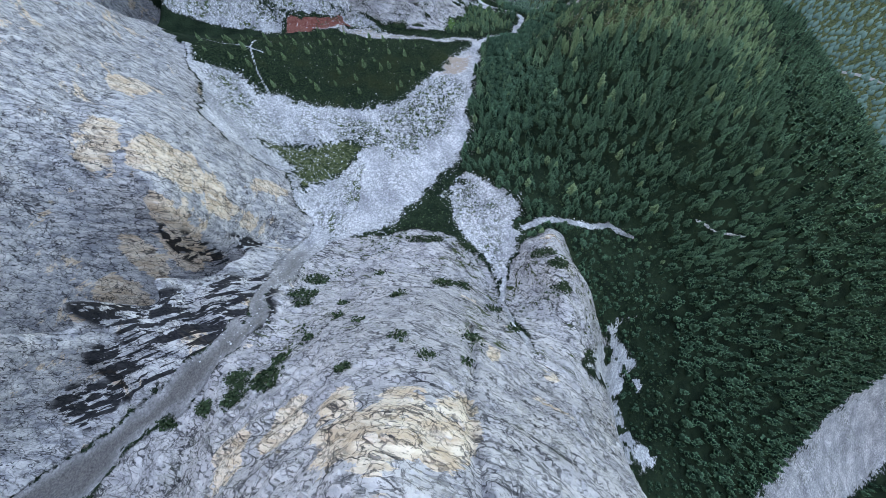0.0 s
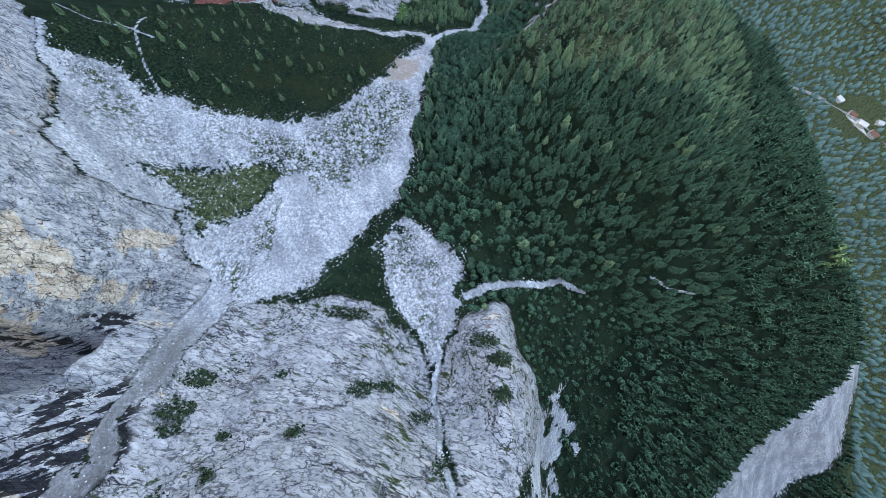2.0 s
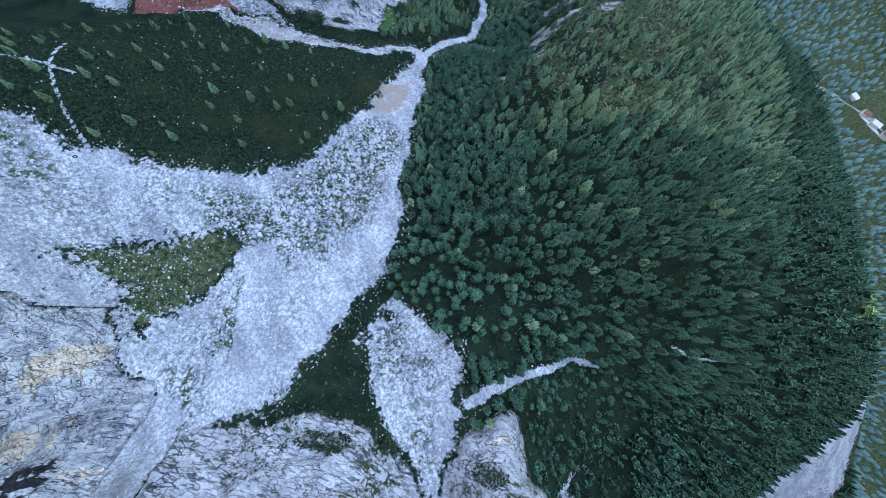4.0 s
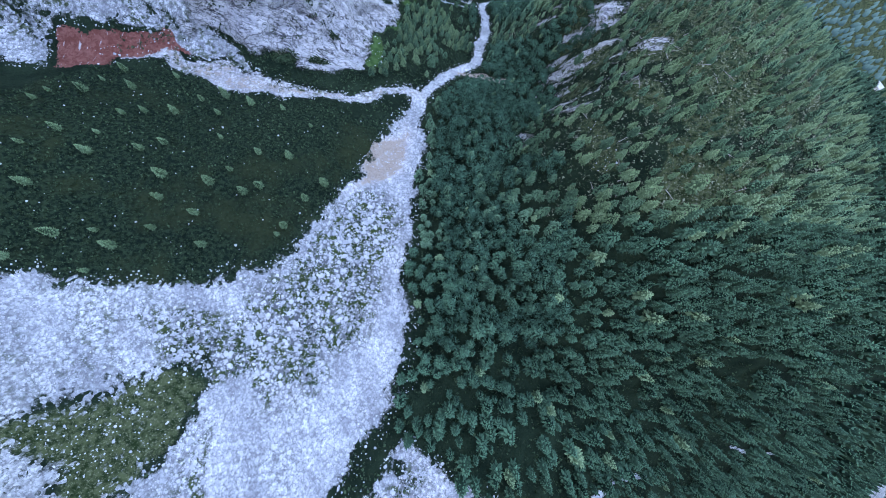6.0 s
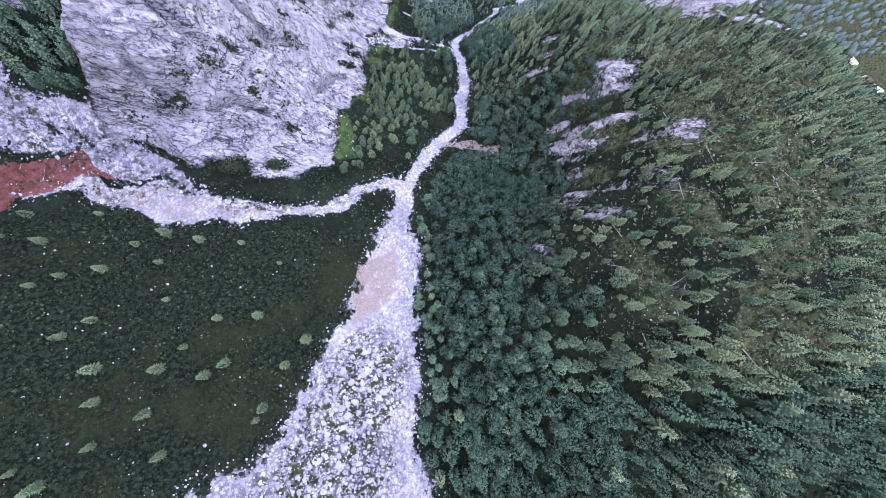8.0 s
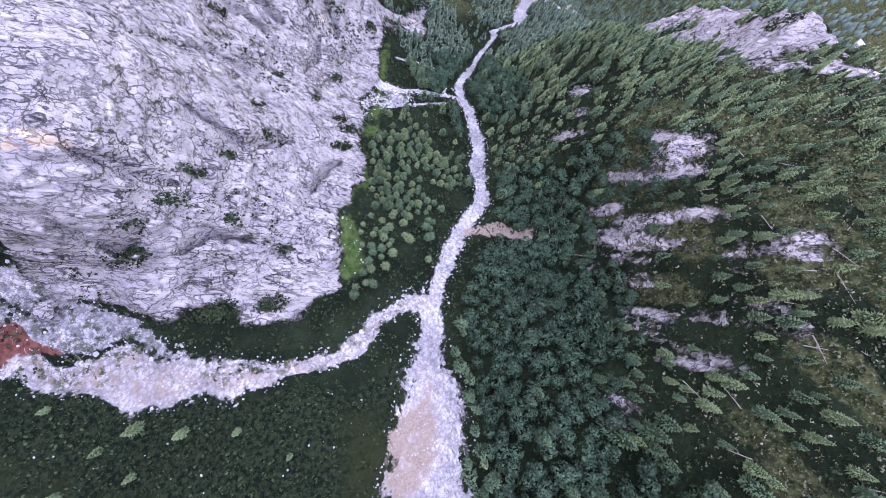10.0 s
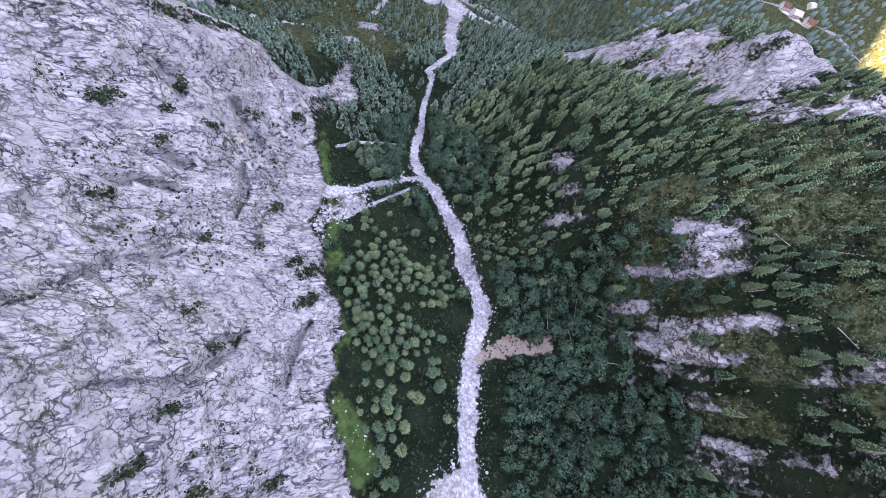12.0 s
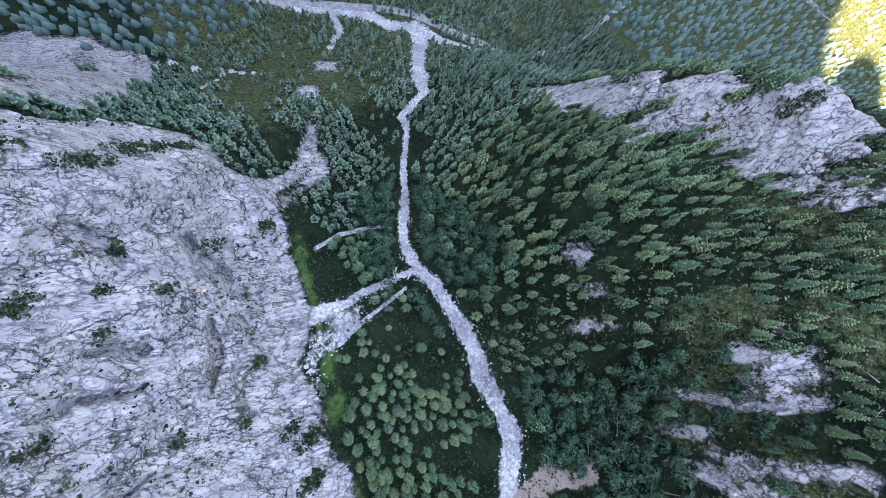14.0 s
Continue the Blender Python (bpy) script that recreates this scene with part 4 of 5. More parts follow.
def place_trees():
    """All trees, stand by stand; those beside the flight line singly, the rest as woods."""
    x, y, rng = scatter(-180, 390, -330, 300, 3.3, 3)
    c = cover(x, y)
    free = (c["rock"] < 0.48) & (c["gravel"] < 0.3) & (c["soil"] < 0.4) & (c["red"] < 0.3)
    free &= (band([(u, w, r * 1.6 + 1.5) for u, w, r in STREAM], x, y) < 0.5) & (c["gravel"] < 0.4)
    spare = (x > 44) & (x < 128) & (y > -62) & (y < 12)
    foot = (x > 40) & (x < 110) & (y < -170)
    chance = np.where(spare, 0.62, np.where(foot, 0.6, 0.92)) * np.where(c["grass"] > 0.5, 0.6, 1) * (1 - 0.42 * step(-90, -130, y) * ~foot) * np.where(in_leafy(x, y), np.where(y < -50, 0.55, 0.14), 1)
    keep = free & ((x > -12) & ((y < -5) | (x > 25)) | (y > 142) | ((x < -72) & (x > -180) & (y > 34) & (y < 130))) & (inside(TERRACE, x, y, 1) < 0.5) & (inside(MEADOW, x, y) < 0.4) & (rng.random(len(x)) < chance)
    x, y, foot, spare = x[keep], y[keep], foot[keep], spare[keep]
    z = surface(x, y)
    n = len(x)
    rng = np.random.default_rng(8)
    tall = step(-62, -100, y) * ~foot
    low = (x > 45) & (y > -62) & (y < 70)
    high = rng.uniform(5.6, 9.0, n) * np.where(foot, 0.62, 1) * (1 + 0.26 * tall) * np.where(low, 0.74, 1) * np.where(rng.random(n) < 0.16, 0.6, 1) * np.where(rng.random(n) < 0.12, 1.3, 1)
    wide = high * rng.uniform(0.22, 0.29, n) * (1 - 0.08 * tall) * np.where(foot, 1.2, 1)
    turn, kind, pale = rng.uniform(0, 6.28, n), rng.integers(0, 40, n), rng.random(n) < np.where((y > -75) & (x > 45), 0.55, 0.04)
    single = np.zeros(n, bool)
    single[np.argsort(np.hypot(x - 60, y + 25))[:290]] = True
    models = {}
    for i in np.flatnonzero(single):
        k, p, w = int(kind[i]) % 6, bool(pale[i]), wide[i] / 0.24
        m = Matrix.Translation((x[i], y[i], z[i] - 0.3)) @ leaning(y[i]) @ Matrix.Rotation(turn[i], 4, "Z") @ Matrix.Diagonal((w, w, high[i], 1))
        label = "pale yellow-green conifer on the steep slope" if p else "dark green conifer with drooping boughs on the steep slope"
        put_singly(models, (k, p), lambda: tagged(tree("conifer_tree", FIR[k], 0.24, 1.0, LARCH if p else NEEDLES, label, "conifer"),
                                                  group="conifers of the eastern slope"), m)
    rows = np.stack([kind, x, y, z - 0.3, turn, wide, high], 1)
    near = (x < 185) & (y > -190) & (y < 120)
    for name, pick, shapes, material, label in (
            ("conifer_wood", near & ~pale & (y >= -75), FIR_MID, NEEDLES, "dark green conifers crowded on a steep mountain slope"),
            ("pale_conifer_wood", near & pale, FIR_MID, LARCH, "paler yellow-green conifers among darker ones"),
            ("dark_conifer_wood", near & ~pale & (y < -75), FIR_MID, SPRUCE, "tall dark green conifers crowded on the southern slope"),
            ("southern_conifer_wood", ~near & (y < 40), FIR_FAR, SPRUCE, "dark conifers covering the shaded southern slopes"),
            ("distant_conifer_wood", ~near & (y >= 40), FIR_FAR, HAZY, "green conifers covering the slopes towards the valley, paled as by haze")):
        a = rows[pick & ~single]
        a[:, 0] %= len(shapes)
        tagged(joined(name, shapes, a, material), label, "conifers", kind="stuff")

    # broadleaf trees in the hollow east of the stream
    x, y, rng = scatter(0, 120, -112, 130, 3.1, 5)
    c = cover(x, y)
    keep = in_leafy(x, y) & (c["rock"] < 0.48) & (c["gravel"] < 0.3) & (c["soil"] < 0.4) & (inside(TERRACE, x, y, 1) < 0.5)
    keep &= (band([(u, w, r * 1.6 + 1.5) for u, w, r in STREAM], x, y) < 0.5) & (rng.random(len(x)) < 0.92)
    x, y = x[keep], y[keep]
    z = surface(x, y)
    n = len(x)
    size, turn, kind = rng.uniform(1.7, 2.6, n), rng.uniform(0, 6.28, n), rng.integers(0, 6, n)
    single = np.zeros(n, bool)
    single[np.argsort(np.hypot(x - 35, y + 10))[:200]] = True
    models = {}
    for i in np.flatnonzero(single):
        k, s = int(kind[i]), size[i]
        m = Matrix.Translation((x[i], y[i], z[i] - 0.3)) @ leaning(y[i]) @ Matrix.Rotation(turn[i], 4, "Z") @ Matrix.Diagonal((s, s, s, 1))
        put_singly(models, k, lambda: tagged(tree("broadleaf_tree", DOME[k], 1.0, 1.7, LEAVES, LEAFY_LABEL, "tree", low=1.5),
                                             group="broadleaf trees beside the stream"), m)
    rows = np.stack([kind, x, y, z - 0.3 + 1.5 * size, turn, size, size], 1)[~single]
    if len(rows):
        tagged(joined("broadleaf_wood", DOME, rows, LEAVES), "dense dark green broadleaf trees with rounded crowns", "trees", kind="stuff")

    # terrace between the northern cliff and the stream
    x, y, rng = scatter(-40, 60, -5, 130, 2.65, 11)
    c = cover(x, y)
    keep = (c["rock"] < 0.4) & (c["gravel"] < 0.3) & (inside(TERRACE, x, y, 1) > 0.5) & (c["lawn"] < 0.4) & (rng.random(len(x)) < np.clip(0.85 + 0.9 * vnoise(x, y, 13, 97) - 0.65 * step(50, 76, y), 0.12, 0.95))
    x, y = x[keep], y[keep]
    z = surface(x, y)
    models = {}
    for i in range(len(x)):
        k, s, p = int(rng.integers(0, 5)), rng.uniform(3.6, 6.6), rng.random() < 0.5
        m = Matrix.Translation((x[i], y[i], z[i] - 0.2)) @ leaning(y[i]) @ Matrix.Rotation(rng.uniform(0, 6.28), 4, "Z") @ Matrix.Diagonal((s, s, s, 1))
        key = (k, p)
        if key not in models:
            models[key] = tree("young_conifer", FIR[k], 0.30, 1.0, LARCH if p else NEEDLES, "young green conifer on the terrace beside the stream", "conifer")
            models[key]["group"] = "young conifers of the terrace"
            put = models[key]
        else:
            put = copy_thing(models[key], Matrix())
        put.matrix_basis = m

    # lone small conifers in the dwarf shrubs
    x, y, rng = scatter(-175, 0, -90, 12, 11.5, 15)
    c = cover(x, y)
    keep = (c["shrubs"] > 0.7) & (c["gravel"] < 0.2) & (rng.random(len(x)) < 0.7)
    x, y = x[keep], y[keep]
    z = surface(x, y)
    models = {}
    for i in range(len(x)):
        k, s = int(rng.integers(0, 5)), rng.uniform(3.5, 7.5)
        m = Matrix.Translation((x[i], y[i], z[i] - 0.2)) @ leaning(y[i]) @ Matrix.Rotation(rng.uniform(0, 6.28), 4, "Z") @ Matrix.Diagonal((s, s, s, 1))
        if k not in models:
            models[k] = tree("small_conifer", FIR[k], 0.25, 1.0, LARCH, "small yellow-green conifer standing alone among dwarf shrubs", "conifer")
            models[k]["group"] = "small conifers among the shrubs"
            put = models[k]
        else:
            put = copy_thing(models[k], Matrix())
        put.matrix_basis = m

    # woods of the main valley and its far side
    x, y, rng = scatter(-200, 1050, -330, 640, 7.4, 21)
    c = cover(x, y)
    keep = (c["gravel"] < 0.3) & (c["rock"] < 0.5) & ((x > 400) | (y > 290)) & (rng.random(len(x)) < 0.9) & (np.hypot(x - 600, y - 124) > 34)
    x, y = x[keep], y[keep]
    z = surface(x, y)
    h = rng.uniform(5, 9, len(x))
    rows = np.stack([rng.integers(0, 5, len(x)), x, y, z - 0.5, rng.uniform(0, 6.28, len(x)), h * rng.uniform(0.38, 0.52, len(x)), h], 1)
    tagged(joined("valley_wood", SPIRE, rows, VALLEY_HAZED), "woods covering the floor and far side of the main valley", "woods", kind="stuff")


# bush-grown ledges of the cliffs: (east, north, reach)
TUFTS = [(-76, -214, 7), (-77, -222, 7), (-75, -227, 5), (-81, -255, 7), (-68, -255, 8), (-78, -260, 7), (-92, -263, 5), (-56, -235, 3), (-36, -189, 6), (-22, -216, 7), (-14, -216, 5),
         (-31, -245, 3), (-23, -250, 3), (-14, -251, 2), (-69, -249, 4), (22, -199, 7), (27, -206, 6), (27, -218, 6), (-42, -253, 2.5), (4, -237, 4), (-28, -190, 7), (-12, -192, 6), (-12, -243, 2.5), (-49, -212, 3),
         (-62, -243, 3), (-46, -238, 2.5), (-37, -226, 3), (-58, -228, 2.5), (-2, -226, 5), (-104, -268, 4), (-20, 143, 4), (-6, 136, 5), (-36, 138, 5), (-17, 128, 3), (-13, 164, 6), (-4, 168, 7), (4, 168, 6), (-23, 170, 6),
         (-25, 134, 2), (10, 136, 4), (-32, 95, 2.5), (-14, 79, 4), (-21, 88, 2), (-44, 111, 2.5), (-12, 99, 3), (-30, 125, 2), (-16, 66, 5), (-12, 74, 5), (-74, 34, 6), (138, 92, 6), (150, 70, 6), (160, 96, 5), (136, 108, 5), (165, 62, 6), (146, 50, 5), (152, 104, 4), (158, 82, 4), (78, 30, 4), (85, 40, 4), (72, 14, 4), (-61, 16, 8), (-46, 14, 6), (-38, 76, 2.5), (-50, 40, 2.5), (-40, 30, 3)]


def place_bushes():
    """Dwarf pines and low bushes on the slopes, ledges and gravel."""
    x, y, rng = scatter(-200, 5, -100, 30, 1.55, 31)
    c = cover(x, y)
    keep = (c["shrubs"] > 0.55 + 0.2 * rng.random(len(x))) & (c["gravel"] < 0.45) & (rng.random(len(x)) < 0.8)
    r = rng.uniform(0.5, 1.25, len(x))
    x2, y2, rng2 = scatter(-140, 160, -300, 230, 2.15, 32)
    c2 = cover(x2, y2)
    ok = (c2["gravel"] < 0.45) & (c2["rock"] < 0.55) & (c2["shrubs"] < 0.5) & (x2 > -130) & (c2["grass"] < 0.45) & (c2["lawn"] < 0.45) & ~((x2 > 42) & (x2 < 133) & (y2 > -68) & (y2 < 58)) & ~((x2 > 4) & (y2 < 0) & (y2 > -165) | (x2 > 105)) & (rng2.random(len(x2)) < 0.75)
    ok |= (c2["gravel"] > 0.5) & (c2["weeds"] > 0.4) & (vnoise(x2, y2, 9, 95) > 0.3)
    ok |= (c2["rock"] > 0.5) & (c2["tufts"] > 0.4) & (vnoise(x2, y2, 11, 96) > 0.55)
    ok |= (c2["gravel"] < 0.3) & (c2["rock"] < 0.5) & (x2 > 4) & (x2 < 130) & (y2 > -180) & (y2 < 150) & (rng2.random(len(x2)) < 0.65)
    r2 = rng2.uniform(0.6, 1.6, len(x2))
    x, y, r = np.concatenate([x[keep], x2[ok]]), np.concatenate([y[keep], y2[ok]]), np.concatenate([r[keep], r2[ok]])
    # bushes rooted close together on the ledges
    rng = np.random.default_rng(6)
    tx, ty = [], []
    for u, w, reach in TUFTS + [(a, b, 3) for a, b, _ in LEDGE]:
        m = int(12 + 2.4 * reach * reach)
        far, ang = 0.75 * reach * rng.random(m) ** 0.6, rng.uniform(0, 6.28, m)
        tx.append(u + far * np.cos(ang)), ty.append(w + 0.5 * far * np.sin(ang))
    tx, ty = np.concatenate(tx), np.concatenate(ty)
    x, y, r = np.concatenate([x, tx]), np.concatenate([y, ty]), np.concatenate([r, rng.uniform(0.7, 1.5, len(tx))])
    z = surface(x, y)
    n = len(x)
    rng = np.random.default_rng(5)
    rows = np.stack([rng.integers(0, 6, n), x, y, z + 0.1, rng.uniform(0, 6.28, n), r, r], 1)
    x, y, rng = scatter(-120, 130, -60, 150, 1.9, 35)
    c = cover(x, y)
    keep = (c["rock"] < 0.5) & (c["gravel"] < 0.35) & (c["soil"] < 0.4) & (c["lawn"] < 0.5) & (c["shrubs"] < 0.5) & ((x > 4) | (inside(TERRACE, x, y, 1) > 0.5) | (x < -18) & (y > 2) & (y < 75)) & (rng.random(len(x)) < 0.62)
    x, y = x[keep], y[keep]
    r = rng.uniform(0.6, 1.5, len(x))
    rows = np.concatenate([rows, np.stack([rng.integers(0, 6, len(x)), x, y, surface(x, y) + 0.1, rng.uniform(0, 6.28, len(x)), r, r], 1)])
    tagged(joined("dwarf_shrubs", BUSH, rows, SHRUB), "dense dark green dwarf shrubs on the slopes and ledges", "shrubs", kind="stuff")

    # olive heath between the thinned trees of the eastern shoulder
    x, y, rng = scatter(40, 150, -70, 60, 1.45, 33)
    c = cover(x, y)
    keep = (c["rock"] < 0.62) & (c["gravel"] < 0.4) & ~in_leafy(x, y) & (rng.random(len(x)) < 0.85)
    x, y = x[keep], y[keep]
    n = len(x)
    r = 0.35 + 0.9 * rng.random(n) ** 2
    rows = np.stack([rng.integers(0, 6, n), x, y, surface(x, y) + 0.1, rng.uniform(0, 6.28, n), r, r * 0.8], 1)
    tagged(joined("heath", BUSH, rows, HEATH), "olive green heath and low bushes between thinned trees", "heath", kind="stuff")


place_trees()
place_bushes()


# ---- stones ----
def stone_shape(seed):
    """A broken, blunt-edged block about 1 across, as vertices and triangles."""
    rnd = random.Random(seed)
    bm = bmesh.new()
    bmesh.ops.create_icosphere(bm, subdivisions=1, radius=0.5)
    cuts = [Vector((rnd.gauss(0, 1), rnd.gauss(0, 1), rnd.gauss(0, 1))).normalized() for _ in range(7)]
    for v in bm.verts:
        for c in cuts:
            d = v.co.dot(c) - rnd.uniform(0.30, 0.36)
            if d > 0:
                v.co -= c * d
        v.co.x *= 1.25
        v.co.z *= 0.75
    bm.verts.index_update()
    data = np.array([v.co[:] for v in bm.verts]), np.array([[v.index for v in f.verts] for f in bm.faces])
    bm.free()
    return data


BLOCKS = [stone_shape(s) for s in range(10)]


def place_stones():
    """Boulders: the large ones singly, the rest of the scree as one."""
    rng = np.random.default_rng(77)
    n = 110000
    x, y = rng.uniform(-170, 60, n), rng.uniform(-250, 110, n)
    c = cover(x, y)
    luck = rng.random(n)
    keep = (c["gravel"] > 0.40) & (luck < 0.10 + 0.85 * c["weeds"])
    fringe = (c["gravel"] > 0.12) & (c["gravel"] <= 0.40) & (c["rock"] < 0.5) & (luck < 0.3)
    keep &= ~(((y > -8) & (x < -20)) & (luck > 0.12))
    keep |= fringe | ((c["shrubs"] > 0.6) & (luck < 0.01)) | ((c["grass"] > 0.5) & (luck < 0.12))
    x, y, wild = x[keep], y[keep], c["weeds"][keep]
    n = len(x)
    size = 0.28 + 0.45 * rng.random(n) ** 2 + (1.5 * rng.random(n) ** 10) * (0.4 + wild)
    z = surface(x, y)
    turn = rng.uniform(0, 6.28, n)
    kind = rng.integers(0, 10, n)
    order = np.argsort(-size)
    big, rest = order[:280], order[280:15000]
    meshes = [mesh_from("boulder", v, f, STONE) for v, f in BLOCKS]
    for i in big:
        ob = tagged(new("boulder", meshes[kind[i]]), "pale grey limestone boulder lying on the scree", "boulder", group="boulders of the scree")
        ob.matrix_basis = Matrix.Translation((x[i], y[i], z[i] + 0.12 * size[i])) @ Matrix.Rotation(turn[i], 4, "Z") @ Matrix.Diagonal((size[i],) * 3 + (1,))
    rows = np.stack([kind, x, y, z + 0.1 * size, turn, size, size * 0.9], 1)[rest]
    tagged(joined("scree_stones", BLOCKS, rows, STONE), "pale grey broken stones strewn over the scree", "stones", kind="stuff")


place_stones()


def slab_shape(seed):
    """A broken slab about 1 across with a blunt edge, its flat side up, as vertices and triangles."""
    rnd = random.Random(seed)
    n = rnd.randint(5, 7)
    ring = [(rnd.uniform(0.38, 0.6), (a + rnd.uniform(-0.3, 0.3)) * 2 * math.pi / n) for a in range(n)]
    v = [(r * math.cos(a), r * math.sin(a), -0.35) for r, a in ring]
    v += [(r * math.cos(a), r * math.sin(a), rnd.uniform(0.05, 0.15)) for r, a in ring]
    v += [(r * 0.8 * math.cos(a), r * 0.8 * math.sin(a), rnd.uniform(0.16, 0.28)) for r, a in ring]
    f = []
    for low in (0, n):
        for a in range(n):
            b = (a + 1) % n
            f += [(low + a, low + b, low + n + b), (low + a, low + n + b, low + n + a)]
    f += [(2 * n, 2 * n + a, 2 * n + a + 1) for a in range(1, n - 1)]
    return np.array(v), np.array(f)


SLABS = [slab_shape(s) for s in range(14)]


def place_slabs():
    """Slabs and broken steps that stand out of the cliffs, lying with the face and along the bedding."""
    rng = np.random.default_rng(41)
    vs, fs, at = [], [], 0
    for x0, x1, y0, y1, n, lo, hi in ((-115, 60, 5, 205, 3800, 0.6, 3.2), (-100, 60, -300, -178, 2800, 0.4, 2.2), (45, 182, -45, 132, 2400, 0.6, 3.4), (-205, -95, -300, -60, 500, 0.6, 2.2)):
        x, y = rng.uniform(x0, x1, n * 3), rng.uniform(y0, y1, n * 3)
        c = cover(x, y)
        pick = np.flatnonzero((c["rock"] > 0.62) & (c["gravel"] < 0.5) & (vnoise(x, y, 12, 44) > -0.35 + 0.5 * rng.random(len(x)) - 0.25))[:n]
        x, y = x[pick], y[pick]
        z = surface(x, y)
        e = 1.5
        gx, gy = (surface(x + e, y) - surface(x - e, y)) / (2 * e), (surface(x, y + e) - surface(x, y - e)) / (2 * e)
        size = lo + (hi - lo) * rng.random(len(x)) ** 3
        for i in range(len(x)):
            up = Vector((-gx[i], -gy[i], 1)).normalized()
            up = (up + Vector((rng.normal(), rng.normal(), rng.normal() + 0.4)) * 0.14).normalized()
            strike = Vector((0.914, -0.407, rng.normal() * 0.25))
            a = (strike - up * strike.dot(up)).normalized()
            b = up.cross(a)
            v, f = SLABS[int(rng.integers(0, 14))]
            s = size[i]
            m = np.array([a * s * rng.uniform(1.2, 2.4), b * s * rng.uniform(0.6, 1.0), up * s * rng.uniform(0.5, 1.0)])
            vs.append(v @ m + (x[i], y[i], z[i]))
            fs.append(f + at)
            at += len(v)
    me = bpy.data.meshes.new("cliff_slabs")
    v, f = np.concatenate(vs).astype(np.float32), np.concatenate(fs).astype(np.int32)
    me.vertices.add(len(v))
    me.vertices.foreach_set("co", v.ravel())
    me.loops.add(f.size)
    me.loops.foreach_set("vertex_index", f.ravel())
    me.polygons.add(len(f))
    me.polygons.foreach_set("loop_start", np.arange(0, f.size, 3, dtype=np.int32))
    me.update(calc_edges=True)
    c = cover(v[:, 0].astype(float), v[:, 1].astype(float))
    for key in ("sheer", "pale", "streak", "tufts"):
        me.attributes.new(key, "FLOAT", "POINT").data.foreach_set("value", np.clip(c[key], 0, 1).astype(np.float32))
    me.materials.append(CLIFF)
    tagged(new("cliff_slabs", me), "broken grey limestone slabs and steps standing out of the cliffs", "rock slabs", kind="stuff")


place_slabs()


def log(seed, length):
    """A dead, bare trunk with stubs of branches, lying along x."""
    rnd = random.Random(seed)
    bm = bmesh.new()
    ring = 6
    for k in range(6):
        r = 0.15 * (1 - 0.75 * k / 5)
        for a in range(ring):
            bm.verts.new((length * k / 5, r * math.cos(a * 6.283 / ring), r * math.sin(a * 6.283 / ring) + 0.05 * math.sin(k)))
    bm.verts.ensure_lookup_table()
    for k in range(5):
        for a in range(ring):
            b = (a + 1) % ring
            bm.faces.new([bm.verts[k * ring + a], bm.verts[k * ring + b], bm.verts[(k + 1) * ring + b], bm.verts[(k + 1) * ring + a]])
    bm.faces.new([bm.verts[a] for a in range(ring)][::-1])
    me = bpy.data.meshes.new("trunk")
    bm.to_mesh(me)
    bm.free()
    me.materials.append(DEADWOOD)
    ob = tagged(new("fallen_tree"), "bare grey fallen conifer trunk with broken branches", "fallen tree", group="windthrown trees")
    t = new("trunk", me)
    t.parent = ob
    for _ in range(9):
        u, ang = rnd.uniform(0.35, 0.97), rnd.uniform(-0.2, 3.3)
        reach = rnd.uniform(0.7, 1.8) * (1.1 - u * 0.5)
        root = Vector((length * u, 0, 0))
        tip = root + Vector((reach * 0.5, reach * math.cos(ang), reach * abs(math.sin(ang)) * 0.8))
        side = Vector((0.05, 0.02, 0.0))
        b = new("branch", mesh_from("branch", [root - side, root + side, root + Vector((0, 0, 0.09)), tip], [(0, 1, 3), (1, 2, 3), (2, 0, 3)], DEADWOOD))
        b.parent = t
    return ob


def place_logs():
    rng = np.random.default_rng(12)
    models = [log(s, 4.5 + 0.9 * s) for s in range(4)]
    n = 0
    while n < 46:
        x, y = rng.uniform(46, 100), rng.uniform(-66, 26)
        m = Matrix.Translation((x, y, float(surface(np.array([x]), np.array([y]))[0]) + 0.35))
        ang = rng.uniform(0, 6.28)
        ends = surface(np.array([x, x + 6 * math.cos(ang)]), np.array([y, y + 6 * math.sin(ang)]))
        m = m @ Matrix.Rotation(ang, 4, "Z") @ Matrix.Rotation(-math.atan2(float(ends[1] - ends[0]), 6.0), 4, "Y")
        if n < 4:
            models[n].matrix_basis = m
        else:
            copy_thing(models[n % 4], Matrix()).matrix_basis = m
        n += 1


place_logs()


# ---- road and houses of the main valley ----
def plain_material(name, a, b, scale, rough=0.85):
    k = Nodes(name)
    return k.done(k.mix(k.span(k.noise(k.where(), scale, 6, 0.65), 0.35, 0.65), a, b), rough)


ASPHALT = plain_material("road_surface", (0.20, 0.20, 0.205), (0.34, 0.335, 0.33), 0.4)
PLASTER = plain_material("plaster", (0.62, 0.60, 0.56), (0.74, 0.72, 0.68), 1.2)
TILES = plain_material("roof_tiles", (0.17, 0.085, 0.065), (0.28, 0.14, 0.11), 2.0)
GLASS = plain_material("window_glass", (0.02, 0.025, 0.03), (0.04, 0.045, 0.05), 2.0, 0.15)
TIMBER = plain_material("timber", (0.10, 0.065, 0.04), (0.18, 0.12, 0.08), 3.0)
CONCRETE = plain_material("concrete", (0.55, 0.54, 0.53), (0.70, 0.69, 0.68), 0.8)

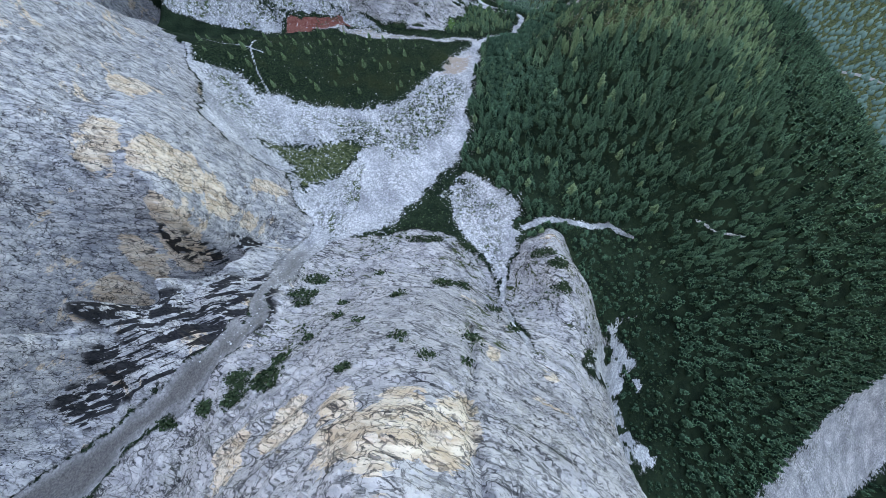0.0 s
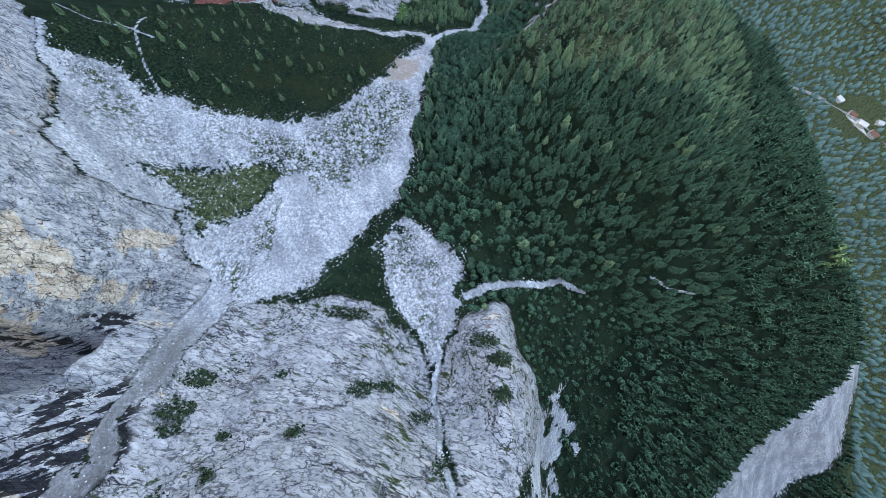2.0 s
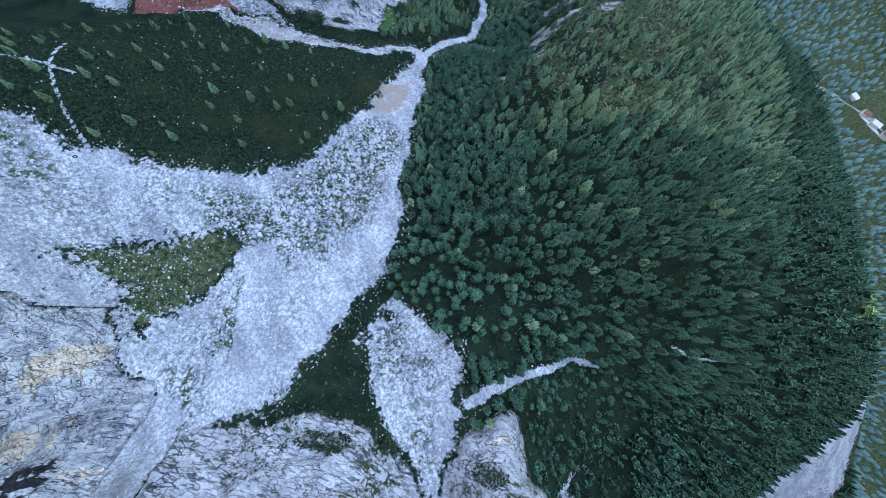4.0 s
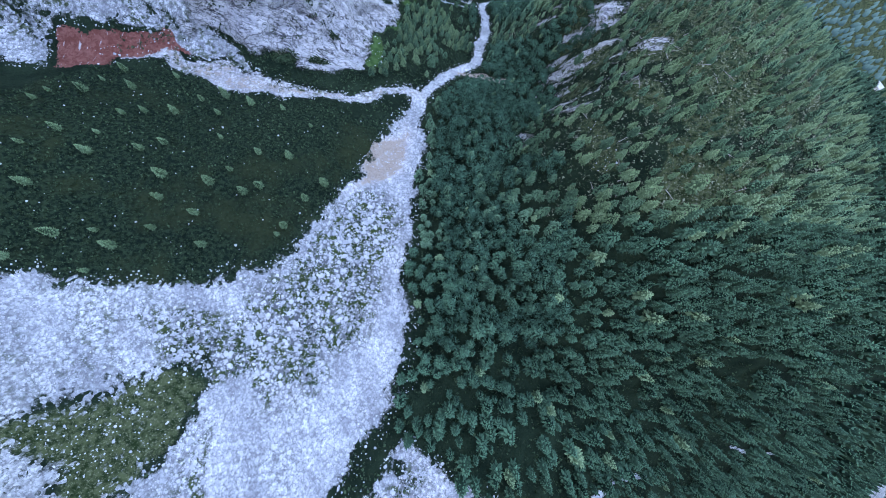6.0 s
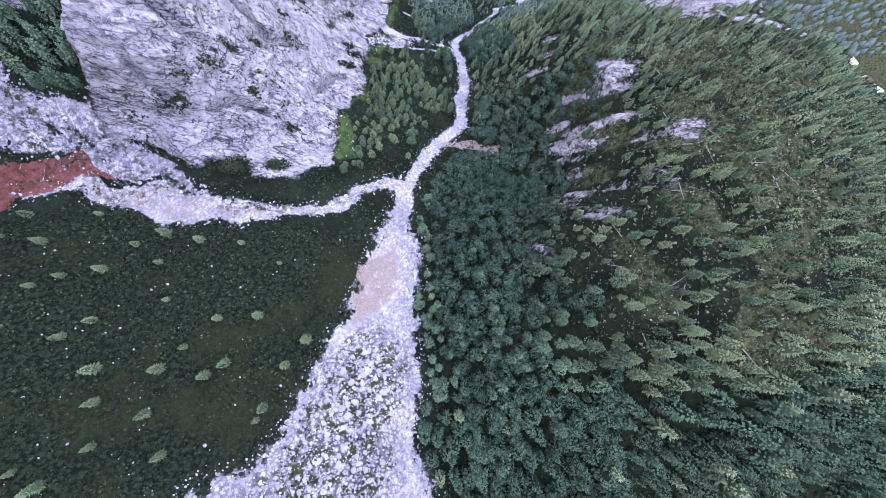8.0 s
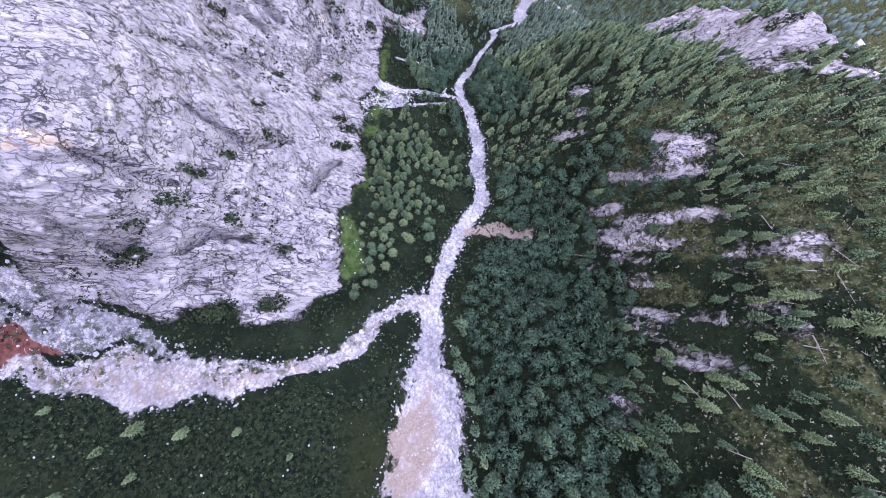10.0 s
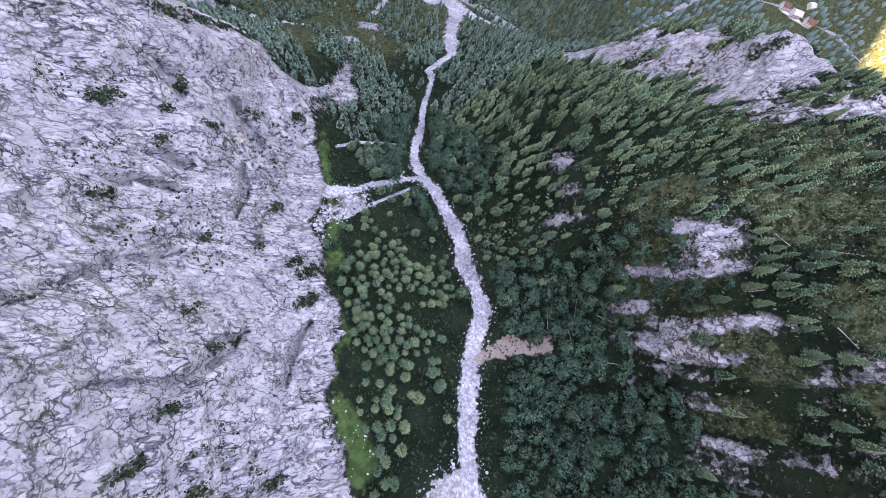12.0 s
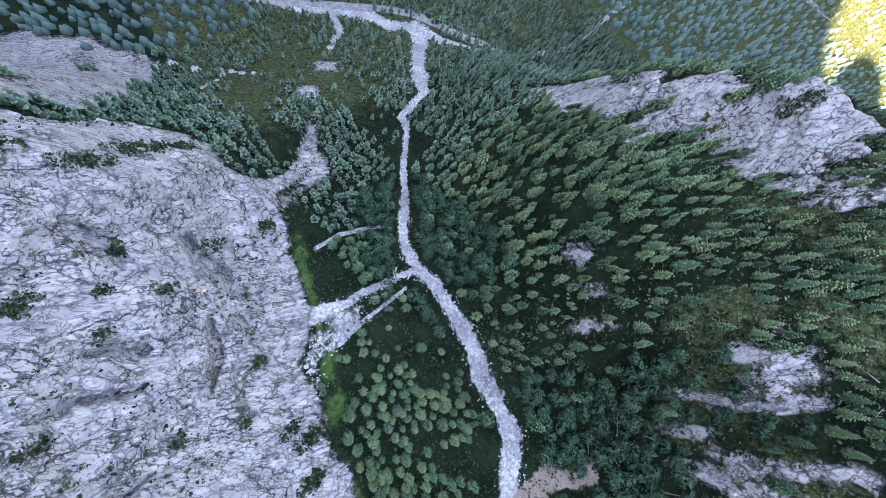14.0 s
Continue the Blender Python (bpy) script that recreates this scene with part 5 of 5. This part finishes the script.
ROAD = [(70, 322), (100, 292), (128, 271), (153, 245), (173, 220), (188, 194), (236, 180), (330, 166), (430, 176), (505, 178), (542, 167), (585, 138), (619, 105), (640, 76), (668, 30), (700, -40), (740, -130)]


def ribbon(name, line, half, material, lift, label, category):
    """A strip laid along a line on the land."""
    pts = []
    for a, b in zip(line, line[1:]):
        n = max(1, int(math.hypot(b[0] - a[0], b[1] - a[1]) / 4))
        pts += [(a[0] + (b[0] - a[0]) * k / n, a[1] + (b[1] - a[1]) * k / n) for k in range(n)]
    pts = np.array(pts + [line[-1]], float)
    for _ in range(6):
        pts[1:-1] = (pts[:-2] + 2 * pts[1:-1] + pts[2:]) / 4
    way = np.gradient(pts, axis=0)
    way /= np.linalg.norm(way, axis=1)[:, None]
    side = np.stack([-way[:, 1], way[:, 0]], 1) * half
    z = np.maximum(np.maximum(surface(pts[:, 0], pts[:, 1]), surface(*(pts + side).T)), surface(*(pts - side).T)) + lift
    v, f = [], []
    for p, s, h in zip(pts, side, z):
        i = len(v)
        v += [(p[0] + s[0], p[1] + s[1], h), (p[0] - s[0], p[1] - s[1], h), (p[0] - s[0] * 1.3, p[1] - s[1] * 1.3, h - 3), (p[0] + s[0] * 1.3, p[1] + s[1] * 1.3, h - 3)]
        if i:
            f += [(i - 4, i - 3, i + 1, i), (i - 3, i - 2, i + 2, i + 1), (i - 1, i - 4, i, i + 3)]
    return tagged(new(name, mesh_from(name, v, f, material)), label, category, kind="structure")


ribbon("road", ROAD, 2.6, ASPHALT, 0.3, "narrow pale grey road winding along the valley floor", "road")


def block(x0, x1, y0, y1, z0, z1):
    v = [(x, y, z) for z in (z0, z1) for x, y in ((x0, y0), (x1, y0), (x1, y1), (x0, y1))]
    return v, [(3, 2, 1, 0), (4, 5, 6, 7), (0, 1, 5, 4), (1, 2, 6, 5), (2, 3, 7, 6), (3, 0, 4, 7)]


def house(long, wide, high, roof_material, label):
    """A house with a gabled roof, windows and a door."""
    ob = tagged(new("house"), label, "house", group="houses of the valley")

    def piece(name, v, f, material, parent=ob):
        o = new(name, mesh_from(name, v, f, material))
        o.parent = parent
        return o

    a, b = long / 2, wide / 2
    top = high + wide * 0.32
    v = [(-a, -b, -1.5), (a, -b, -1.5), (a, b, -1.5), (-a, b, -1.5), (-a, -b, high), (a, -b, high), (a, b, high), (-a, b, high), (-a, 0, top), (a, 0, top)]
    piece("wall", v, [(0, 1, 5, 4), (2, 3, 7, 6), (1, 2, 6, 9, 5), (3, 0, 4, 8, 7)], PLASTER)
    e, d = 0.6, 0.25
    for s in (-1, 1):
        low = high - 0.2
        rv = [(-a - e, s * (b + e), low), (a + e, s * (b + e), low), (a + e, 0, top + 0.1), (-a - e, 0, top + 0.1)]
        rv += [(x, y, z + d) for x, y, z in rv]
        piece("roof", rv, [(0, 1, 2, 3), (7, 6, 5, 4), (0, 4, 5, 1), (1, 5, 6, 2), (2, 6, 7, 3), (3, 7, 4, 0)], roof_material)
    for s in (-1, 1):
        for k in range(max(2, int(long / 3))):
            x = -a + (k + 0.5) * long / max(2, int(long / 3))
            for z in np.arange(1.0, high - 1.2, 2.6):
                w = piece("window", *block(x - 0.55, x + 0.55, s * b - 0.06, s * b + 0.06, z, z + 1.3), TIMBER)
                piece("pane", *block(x - 0.45, x + 0.45, s * b - 0.08, s * b + 0.08, z + 0.1, z + 1.2), GLASS, w)
    piece("door", *block(a - 0.06, a + 0.07, -0.5, 0.5, -0.2, 2.0), TIMBER)
    return ob


def place_houses():
    spots = [(596, 126, 9, 7, 5.5, 40, TILES, "white house with a reddish-brown roof beside the valley road"), (606, 112, 12, 8, 5.5, 35, CONCRETE, "long pale building with a light roof beside the valley road"),
             (618, 96, 10, 8, 6, 50, TILES, "white house with a reddish-brown roof beside the valley road"), (628, 112, 8, 6, 4.5, 20, CONCRETE, "small pale building with a light roof on the valley floor"),
             (584, 150, 9, 7, 4.5, 60, CONCRETE, "small pale building with a light roof on the valley floor")]
    for x, y, a, b, h, turn, roof, label in spots:
        ob = house(a, b, h, roof, label)
        ob.matrix_basis = pose(x, y, float(surface(np.array([x]), np.array([y]))[0]) + 0.4, 0, 0, -turn)
    for k, (x, y) in enumerate(((601, 119), (612, 104))):
        z = float(surface(np.array([x]), np.array([y]))[0])
        v, f = block(-9, 9, -4, 4, -1.5, 0.35)
        ob = tagged(new("parking_area", mesh_from("parking_area", v, f, CONCRETE)), "pale gravelled parking area beside the valley road", "parking area", kind="structure")
        ob.matrix_basis = pose(x, y, z + 0.2, 0, 0, -48)


place_houses()


def weir(x, y, turn):
    """A low concrete sill across the side of the stream, with two wing walls."""
    ob = tagged(new("stream_weir"), "small pale concrete weir at the edge of the stream", "weir")
    z = float(surface(np.array([x]), np.array([y]))[0])
    for name, box in (("sill", (-2.6, 2.6, -0.35, 0.35, -1.2, 0.7)), ("wing_wall", (-3.0, -2.55, -0.5, 2.2, -1.2, 1.2)), ("wing_wall", (2.55, 3.0, -0.5, 2.2, -1.2, 1.2)), ("apron", (-2.5, 2.5, -2.4, -0.4, -1.2, 0.15))):
        o = new(name, mesh_from(name, *block(*box), CONCRETE))
        o.parent = ob
    ob.matrix_basis = pose(x, y, z + 0.3, 0, 0, turn)


weir(38.5, 93.5, -60)
